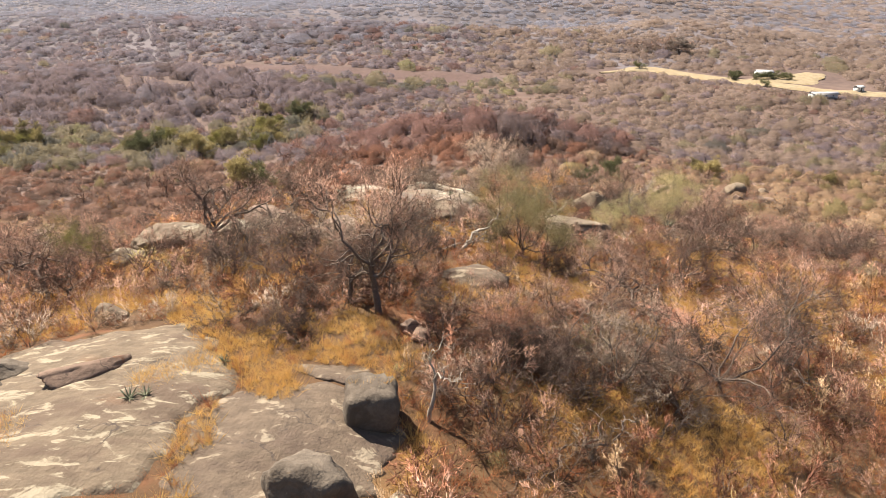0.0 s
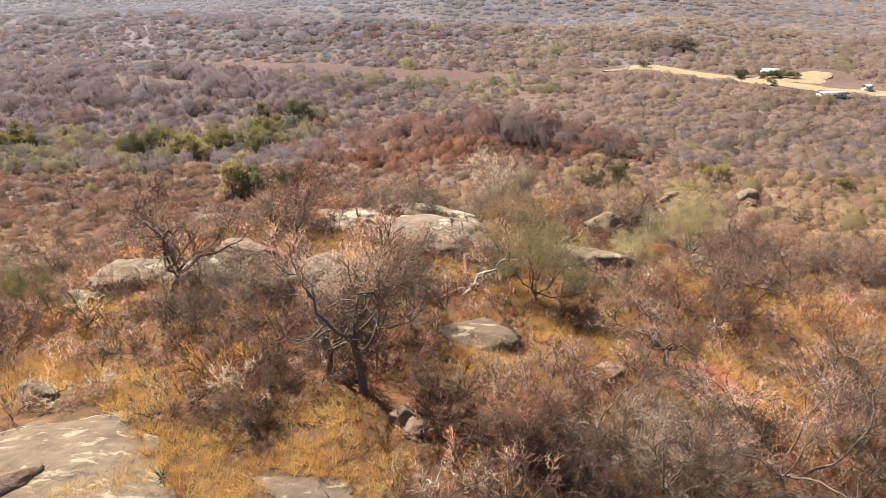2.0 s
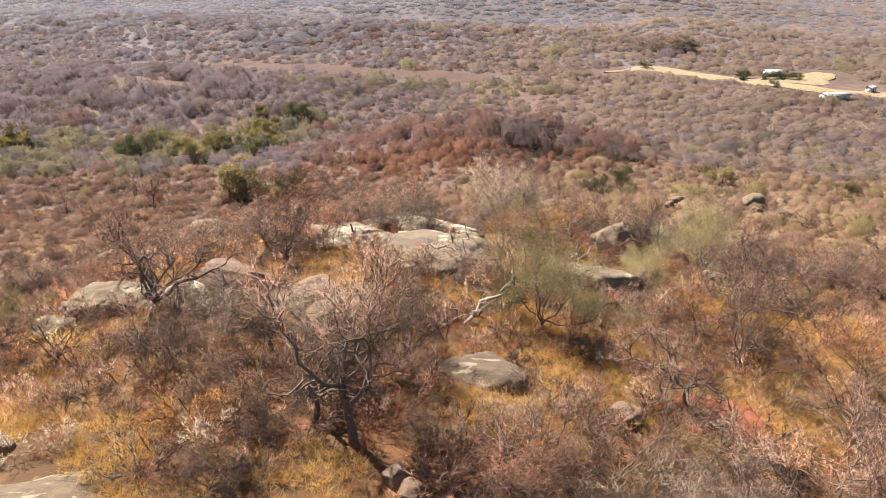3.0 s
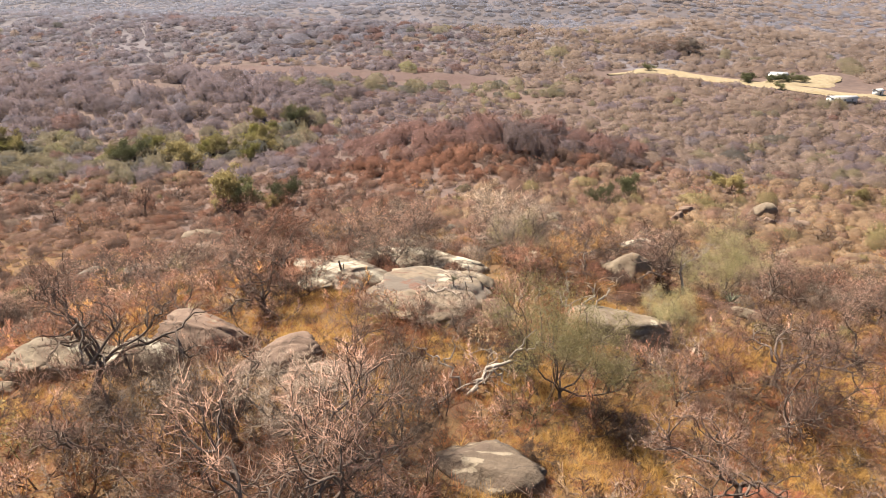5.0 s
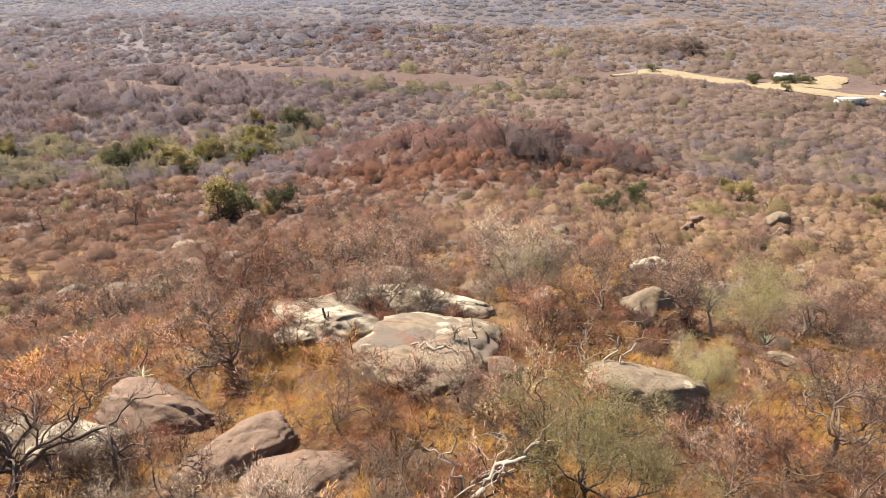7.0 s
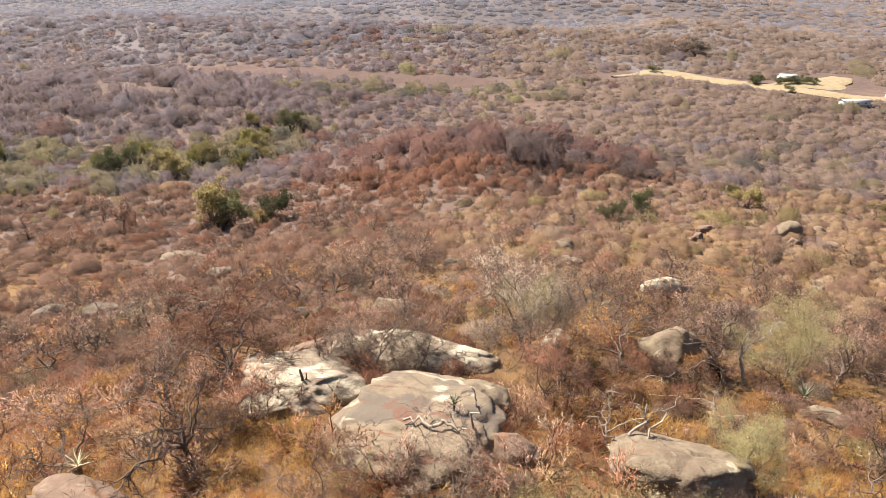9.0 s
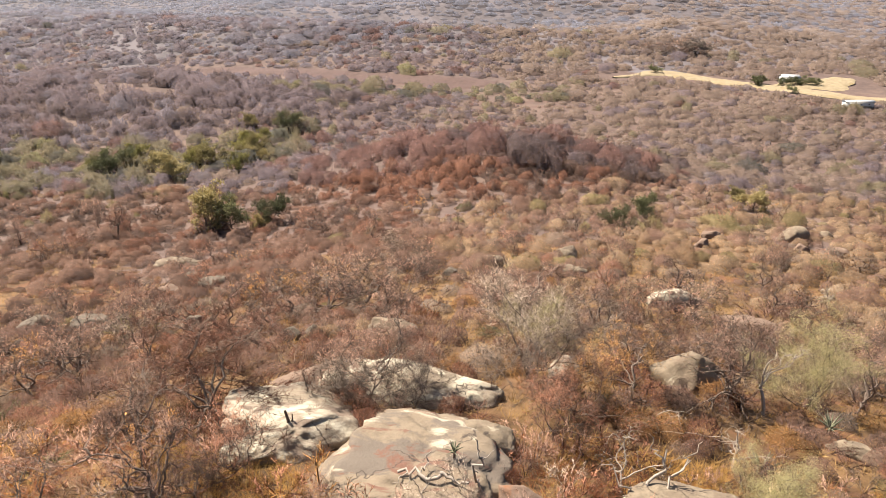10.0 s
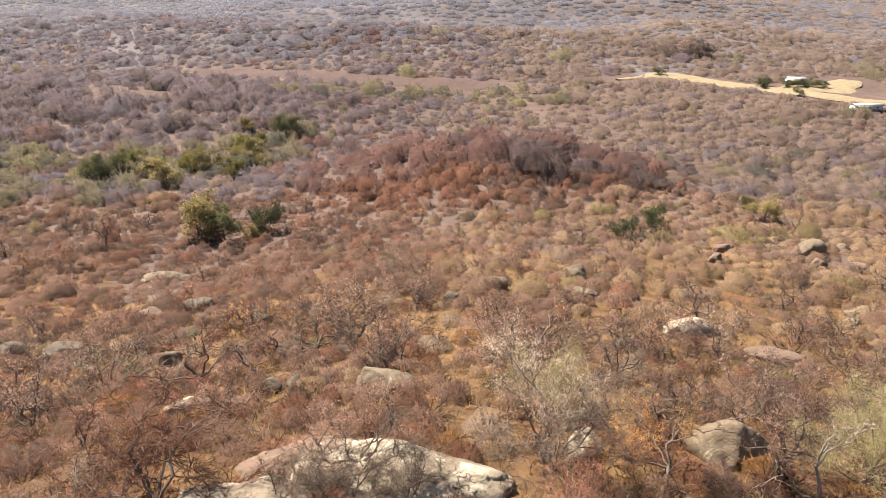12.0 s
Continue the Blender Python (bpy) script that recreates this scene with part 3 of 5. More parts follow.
# ---- ground ----
def ground_sheet():
    """One sheet from behind the camera to the horizon, fine near the spur and coarse far off."""
    u = np.linspace(-1, 1, 201)
    gx = 60 * u + 4000 * np.sign(u) * np.abs(u) ** 4.5
    v = np.linspace(0, 1, 260)
    gy = -20 + 160 * v + 700 * v**3 + 4600 * v**9
    gy = np.concatenate([[-2500, -900, -300, -120, -60, -35], gy])
    x, y = np.meshgrid(gx, gy, indexing="ij")
    verts = np.stack([x, y, ground_z(x, y)], 2).reshape(-1, 3)
    n = len(gy)
    i, j = np.meshgrid(np.arange(len(gx) - 1), np.arange(n - 1), indexing="ij")
    a = (i * n + j).ravel()
    faces = np.concatenate([np.stack([a, a + n, a + n + 1], 1), np.stack([a, a + n + 1, a + 1], 1)])
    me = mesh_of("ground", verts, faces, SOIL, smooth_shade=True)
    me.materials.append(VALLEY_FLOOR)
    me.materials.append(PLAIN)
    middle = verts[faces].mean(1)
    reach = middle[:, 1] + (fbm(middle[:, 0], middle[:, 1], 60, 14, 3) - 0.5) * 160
    # Faces further off take the two materials with haze in their colour
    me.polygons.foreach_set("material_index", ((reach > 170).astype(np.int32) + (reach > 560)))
    return tagged(new("ground", me), "red-brown dry soil with straw on a spur above a valley", "ground", kind="structure")


ground_sheet()


def ribbon(points, widths, lift, step=3.0):
    """A strip laid on the ground along points."""
    points, widths = np.array(points, float), np.array(widths, float)
    run = np.concatenate([[0], np.cumsum(np.linalg.norm(np.diff(points, axis=0), axis=1))])
    t = np.arange(0, run[-1], step)
    x, y, w = np.interp(t, run, points[:, 0]), np.interp(t, run, points[:, 1]), np.interp(t, run, widths)
    way = unit(np.stack([np.gradient(x), np.gradient(y)], 1))
    across = np.linspace(-0.5, 0.5, 9)[None]
    w = w[:, None] * (1 + 0.5 * (value_noise(x, y, 9, 4)[:, None] - 0.5))
    px, py = x[:, None] - way[:, 1:] * across * w, y[:, None] + way[:, :1] * across * w
    pz = ground_z(px, py) + lift - 0.9 * smooth(0.40, 0.5, np.abs(across))
    verts = np.stack([px, py, pz], 2).reshape(-1, 3)
    i, j = np.meshgrid(np.arange(len(t) - 1), np.arange(8), indexing="ij")
    a = (i * 9 + j).ravel()
    return verts, np.concatenate([np.stack([a, a + 1, a + 10], 1), np.stack([a, a + 10, a + 9], 1)])


FIELD = [(-185, 527), (-113, 518), (-8, 492), (30, 486)]
tagged(new("field", mesh_of("field", *ribbon(FIELD, [30, 38, 34, 20], 0.5), FALLOW, smooth_shade=True)), "flat field of short red-brown grass in the valley", "field", kind="structure")
ROAD = [(112, 506), (124, 512), (152, 532), (192, 500), (214, 478), (236, 455), (262, 446), (300, 440), (380, 428), (480, 420)]
ROAD_WIDTH = [3, 5, 19, 19, 18, 16, 14, 12, 11, 11]
YARD = [(214, 482), (228, 486), (246, 488), (262, 500), (275, 512)]
tagged(new("road", mesh_of("road", *ribbon(ROAD, ROAD_WIDTH, 0.9), SAND, smooth_shade=True)), "pale sandy track across the valley floor", "road", kind="structure")
tagged(new("pavement", mesh_of("pavement", *ribbon(YARD, [14, 24, 28, 22, 12], 1.0), SAND, smooth_shade=True)), "bare swept sand round the white house", "yard", kind="structure")

# ---- rock ----
SHEETS = [(-17.6, 22.6, 9.6, 8.6, 20, 0.24, 1, SHEET_GRANITE, "pale grey granite sheet blotched with white lichen"),
          (-6.2, 19.6, 4.9, 5.6, -10, 0.12, 2, BARE_GRANITE, "brown-grey weathered granite sheet with fine cracks"),
          (-5.0, 25.4, 2.3, 1.0, -8, 0.06, 3, BARE_GRANITE, "small brown granite sheet among dry grass")]
for row in SHEETS:
    sheet_thing(*row)
tagged(sheet_thing(14.4, 39.3, 4.6, 2.2, 22, 0.15, 8, RED_EARTH, "bare mound of red earth under a gnarled tree"), category="earth").name = "earth_mound"

# x, y, radii, turn, height of the middle over the ground, material, boxiness, tilt, label
BOULDERS = [
    (-3.1, 22.3, (1.1, 0.95, 1.0), 8, 0.95, DARK_GRANITE, 6.0, (0, 4), "dark block of granite with a grassy top on the sheet"),
    (-4.8, 17.7, (1.5, 1.3, 1.25), 30, 0.7, DARK_GRANITE, 4.0, (8, 0), "large grey granite block with a pale worn top"),
    (-1.6, 17.6, (0.6, 0.5, 0.5), 70, 0.3, GRANITE, 3.0, (0, 0), "small grey granite stone among dry grass"),
    (-18.5, 31.7, (0.95, 0.7, 0.75), -20, 0.4, GRANITE, 3.0, (0, -12), "grey granite block at the rim of the sheet"),
    (-20.6, 25.6, (1.3, 0.8, 0.55), 25, 0.52, DARK_GRANITE, 3.0, (0, 0), "dark flat granite slab on the sheet"),
    (-20.7, 24.3, (1.0, 0.7, 0.45), 10, 0.48, DARK_GRANITE, 3.0, (0, 0), "dark flat granite slab on the sheet"),
    (-16.2, 24.6, (1.9, 0.65, 0.45), 32, 0.40, BROWN_GRANITE, 3.5, (0, 0), "brown flake of granite loose on the sheet"),
    (-21.5, 48.3, (4.2, 1.8, 1.5), -4, 0.4, GRANITE, 3.0, (0, 0), "long grey granite ledge under bare trees"),
    (-16.2, 46.9, (2.4, 1.6, 1.5), 10, 0.5, WHITE_GRANITE, 3.0, (0, 6), "pale granite block under a gnarled tree"),
    (-24.5, 46.5, (1.6, 1.2, 1.1), 40, 0.4, GRANITE, 3.0, (0, 0), "grey granite block under bare trees"),
    (1.5, 38.8, (2.9, 2.0, 0.9), -8, 0.15, BARE_GRANITE, 4.0, (-4, 3), "brown granite boulder among dry grass"),
    (8.1, 36.6, (1.3, 0.9, 0.6), 20, 0.25, BROWN_GRANITE, 3.0, (0, 0), "brown granite boulder among dry grass"),
    (-1.9, 29.6, (0.55, 0.45, 0.5), 0, 0.35, BROWN_GRANITE, 2.6, (0, 0), "small reddish stone beside a bare tree"),
    (-1.4, 29.0, (0.5, 0.45, 0.4), 60, 0.25, BROWN_GRANITE, 2.6, (0, 0), "small reddish stone beside a bare tree"),
    (-13.4, 49.4, (3.6, 2.1, 1.2), -12, 0.3, BROWN_GRANITE, 4.0, (-4, 4), "brown rounded granite slab"),
    (-9.3, 46.3, (3.4, 1.5, 1.1), 42, 0.2, BROWN_GRANITE, 3.6, (-4, -3), "brown rounded granite slab in dry grass"),
    (-6.1, 45.1, (2.9, 1.9, 1.0), 18, 0.15, BROWN_GRANITE, 3.4, (-4, 0), "brown rounded granite slab in dry grass"),
    (-1.9, 57.9, (4.7, 5.0, 1.6), 4, -0.15, DOME_GRANITE, 2.25, (-9, 3), "large pale granite dome stained red and grey"),
    (-2.3, 66.7, (6.3, 3.2, 1.65), -5, -0.02, WHITE_GRANITE, 2.6, (-6, 3), "long pale grey granite whaleback behind the pale dome"),
    (-8.5, 61.2, (4.2, 4.0, 1.55), 22, 0.35, WHITE_GRANITE, 5.0, (-7, 8), "pale tilted granite slab with dark streaks"),
    (-7.8, 67.6, (3.4, 2.0, 1.0), 12, 0.1, BROWN_GRANITE, 4.0, (-6, 0), "brown granite ledge behind the pale slab"),
    (2.0, 60.4, (1.7, 1.5, 1.0), 25, 0.75, GRANITE, 3.4, (-8, 12), "split flake of granite on the dome's shoulder"),
    (3.1, 55.9, (1.5, 1.0, 0.95), -8, 0.4, BROWN_GRANITE, 3.0, (0, 0), "reddish brown boulder beside the pale dome"),
    (11.3, 56.2, (4.2, 2.9, 1.3), -12, 0.95, GRANITE, 4.2, (-4, 8), "brown granite slab with a dark overhang"),
    (16.9, 73.8, (2.9, 2.3, 2.3), 15, 1.2, GRANITE, 3.0, (-6, 10), "grey boulder with a bleached top and dark side"),
    (7.4, 70.6, (1.5, 1.1, 1.2), 40, 0.5, WHITE_GRANITE, 3.0, (0, 0), "bleached granite block among red shrubs"),
    (24.6, 66.5, (1.9, 1.1, 0.8), -25, 0.3, GRANITE, 2.8, (0, 0), "grey granite slab under a pale shrub"),
    (5.7, 128, (2.9, 1.8, 1.9), 5, 0.7, GRANITE, 3.4, (0, 0), "pale square granite block on the slope"),
    (20, 139, (2.7, 2.1, 2.2), 15, 0.8, GRANITE, 3.4, (0, 0), "pale square granite block on the slope"),
    (19, 126, (2.2, 1.4, 1.2), -20, 0.4, GRANITE, 3.0, (0, 0), "pale granite boulder on the slope"),
    (25.5, 128, (2.4, 1.4, 1.0), -20, 0.4, DARK_GRANITE, 3.0, (0, 0), "grey granite boulder on the slope"),
    (0, 119.5, (1.3, 1.0, 0.9), 0, 0.4, DARK_GRANITE, 3.0, (0, 0), "dark granite boulder on the slope"),
    (-4.6, 82, (2.7, 1.7, 1.7), 5, 0.6, GRANITE, 3.0, (0, 0), "grey granite boulder below the whaleback"),
    (29, 110.5, (4.3, 2.2, 2.8), 5, 0.7, WHITE_GRANITE, 3.2, (0, 0), "pale granite slab on the slope"),
    (37.5, 107.5, (4.6, 2.6, 1.1), -10, 0.3, BROWN_GRANITE, 2.6, (0, 0), "brown granite slab on the slope"),
    (80, 179, (4.6, 3.2, 3.6), 20, 1.2, GRANITE, 2.6, (0, 0), "large grey boulder of a cluster on the slope"),
    (92, 186, (2.3, 1.8, 2.0), 0, 0.7, GRANITE, 2.6, (0, 0), "grey boulder of a cluster on the slope"),
    (77, 169, (2.6, 2.0, 2.0), 50, 0.7, BROWN_GRANITE, 2.6, (0, 0), "brown boulder of a cluster on the slope"),
    (85, 168, (3.2, 2.0, 1.6), 0, 0.5, BROWN_GRANITE, 2.6, (0, 0), "brown boulder of a cluster on the slope"),
    (54, 166, (2.0, 1.6, 1.8), 0, 0.6, BROWN_GRANITE, 2.6, (0, 0), "brown boulder on the slope"),
    (60, 176, (3.2, 1.6, 1.7), 10, 0.6, BROWN_GRANITE, 2.6, (0, 0), "brown boulder on the slope"),
    (67, 136, (3.8, 2.2, 2.0), -10, 0.6, GRANITE, 2.8, (0, 0), "grey granite slab on the slope"),
    (61, 131, (2.6, 1.6, 1.2), 30, 0.4, GRANITE, 2.8, (0, 0), "grey granite slab on the slope"),
    (-38.5, 129.5, (3.1, 2.0, 2.5), -20, 0.9, DARK_GRANITE, 3.4, (0, 8), "dark square boulder on the valley side"),
    (-44.5, 125.5, (3.3, 2.5, 2.5), 10, 0.8, BROWN_GRANITE, 2.6, (0, 0), "brown rounded boulder on the valley side"),
    (-28.5, 98.3, (1.7, 1.2, 1.5), 0, 0.6, DARK_GRANITE, 2.8, (0, 0), "dark boulder on the valley side"),
    (-50.5, 114.5, (3.2, 2.1, 1.7), 10, 0.6, DARK_GRANITE, 2.8, (0, 0), "dark boulder on the valley side"),
    (-60, 117, (3.6, 2.4, 2.4), -5, 0.8, DARK_GRANITE, 2.6, (0, 0), "large dark boulder on the valley side"),
    (-57, 109, (1.7, 1.2, 1.0), 30, 0.4, DARK_GRANITE, 2.8, (0, 0), "dark boulder on the valley side"),
    (-13.2, 82, (1.1, 0.8, 1.0), 0, 0.5, DARK_GRANITE, 2.8, (0, 0), "grey boulder split in two below the slab"),
    (-11.6, 82.6, (0.8, 0.7, 1.0), 40, 0.5, DARK_GRANITE, 2.8, (0, 0), "grey boulder split in two below the slab"),
    (-18.2, 79.5, (2.2, 1.1, 0.6), 28, 0.2, WHITE_GRANITE, 2.8, (0, 0), "pale flat granite slab on the slope"),
    (-61, 168, (6.5, 3.0, 2.2), 8, 0.4, GRANITE, 2.8, (0, 0), "long pale granite ledge on the valley side"),
    (-50, 150, (2.0, 1.4, 1.5), 8, 0.4, DARK_GRANITE, 2.8, (0, 0), "dark boulder on the valley side"),
    (-23, 112, (1.5, 1.1, 1.3), 8, 0.4, DARK_GRANITE, 2.8, (0, 0), "dark boulder on the valley side"),
]
for k, (x, y, radii, turn, up, mat, boxy, tilt, label) in enumerate(BOULDERS):
    size = 0.82 if y > 35 and k != 17 else 1.0
    boulder_thing(x, y, float(ground_z(x, y)) + up * 0.8, tuple(q * size for q in radii), turn, k + 1, mat, boxy, 0.15 if k == 17 else 0.09 if max(radii) > 2.5 else 0.14, tilt, label, detail=5 if max(radii) > 3 and y < 80 else 4)

# ---- trees ----
STREAM = np.array([(-230, 292), (-185, 290), (-140, 276), (-110, 284), (-88, 304), (-80, 350), (-77, 390), (-70, 445), (-4, 468), (46, 450), (80, 460)], float)
FORMS = {
    "tall": dict(stem=0.40, girth=0.16, limbs=5, spread=0.62, gnarl=0.32, second=7, third=6, fine=10, twig_width=0.014, twig_length=0.4, rise=0.12),
    "gnarled": dict(stem=0.24, girth=0.17, limbs=5, spread=0.95, gnarl=0.42, second=7, third=6, fine=11, twig_width=0.015, twig_length=0.38, rise=0.07),
    "bushy": dict(stem=0.16, girth=0.1, limbs=7, spread=0.75, gnarl=0.3, second=6, third=7, fine=13, twig_width=0.014, twig_length=0.42),
    "oak": dict(stem=0.3, girth=0.19, limbs=6, spread=0.8, gnarl=0.4, second=8, third=6, fine=11, twig_width=0.015, twig_length=0.36, rise=0.08),
    "puffy": dict(stem=0.16, girth=0.12, limbs=8, spread=0.8, gnarl=0.3, second=7, third=7, fine=16, twig_width=0.013, twig_length=0.42),
    "dense": dict(stem=0.2, girth=0.13, limbs=9, spread=0.95, gnarl=0.3, second=8, third=7, fine=20, twig_width=0.016, twig_length=0.4, rise=0.05),
    "dead": dict(stem=0.42, girth=0.15, limbs=3, spread=0.6, gnarl=0.33, second=3, third=2, fine=0, twig_width=0.025),
    "fallen": dict(stem=0.3, girth=0.14, lean=(2.2, 0.4), limbs=4, spread=1.3, gnarl=0.4, second=4, third=2, fine=0, twig_width=0.022, rise=0.0),
    "leafy": dict(stem=0.16, girth=0.12, limbs=6, spread=0.75, gnarl=0.25, second=6, third=5, fine=5, twig_width=0.025, leaves=210, leaf=0.042),
    "broad": dict(stem=0.2, girth=0.2, limbs=6, spread=0.8, gnarl=0.25, second=5, third=4, fine=0, twig_width=0.03, leaves=27, leaf=0.26),
}
LOOKS = {
    "tall": (BARK, "mauve", "tall bare tree with dark trunk and brown twigs"),
    "gnarled": (BARK, "mauve", "gnarled leafless tree with dark crooked limbs"),
    "oak": (BARK, "mauve", "stout gnarled bare tree with crowded dark limbs"),
    "puffy": (BARK, "grey", "rounded bare tree with a dense haze of grey twigs"),
    "rusty": (BARK, "orange", "gnarled tree with a thin orange-brown crown"),
    "bushy": (BARK, "mauve", "many-stemmed leafless tree with mauve twigs"),
    "ashen": (BARK, "grey", "many-stemmed leafless tree with pale grey twigs"),
    "redder": (BARK, "rust", "umbrella-shaped tree with a dense dark red crown"),
    "red": (BARK, "rust", "spreading leafless tree with rust-red twigs"),
    "dead": (PALE_BARK, "grey", "dead tree with bleached forked limbs"),
    "fallen": (PALE_BARK, "grey", "fallen dead tree with bleached crooked branches"),
    "leafy": (BARK, "sage", "small tree with sparse yellow-green leaves"),
    "lemon": (BARK, "lime", "small tree with yellow-green leaves"),
    "broad": (BARK, "green", "broad evergreen tree with dark green leaves"),
    # Added dark tree whose colour stands for shade between the shrubs
    "shade": (BARK, "dusk", "dense dark brown tree standing in for deep shade"),
    "oliv": (BARK, "olive", "broad tree with dull olive leaves"),
    "faded": (BARK, "dull", "broad tree with faded brown-green leaves"),
    "bright": (BARK, "lime", "round tree with bright green leaves"),
}
SHAPE = {"shade": "dense", "redder": "dense", "rusty": "gnarled", "ashen": "bushy", "red": "bushy", "lemon": "leafy", "oliv": "broad", "bright": "broad", "faded": "broad"}
made_trees = {}


def plant(look_name, x, y, height, turn, seed=0, wide=1.0):
    """A tree of that look at its place; alike ones share their meshes."""
    distant = y > 80
    key = (look_name, seed, distant)
    size = height / 6
    m = Matrix.LocRotScale((x, y, float(ground_z(x, y)) - 0.05), Euler((0, 0, radians(turn))), (size * wide, size * wide, size))
    if key not in made_trees:
        bark, twig, label = LOOKS[look_name]
        style = dict(FORMS[SHAPE.get(look_name, look_name)])
        if distant and style["fine"] > 7:
            style.update(fine=6, twig_width=0.032, third=4, second=6, girth=style["girth"] * 1.25)
        form = grow(100 + seed * 13 + len(look_name), **style)
        made_trees[key] = tree_thing("tree", form, bark, TWIG[twig], label, "trees on the spur" if y < 110 else "trees on the valley side")
        made_trees[key].matrix_basis = m
        return made_trees[key]
    ob = copy_thing(made_trees[key], Matrix())
    ob.matrix_basis = m
    ob["group"] = "trees on the spur" if y < 110 else "trees on the valley side"
    return ob


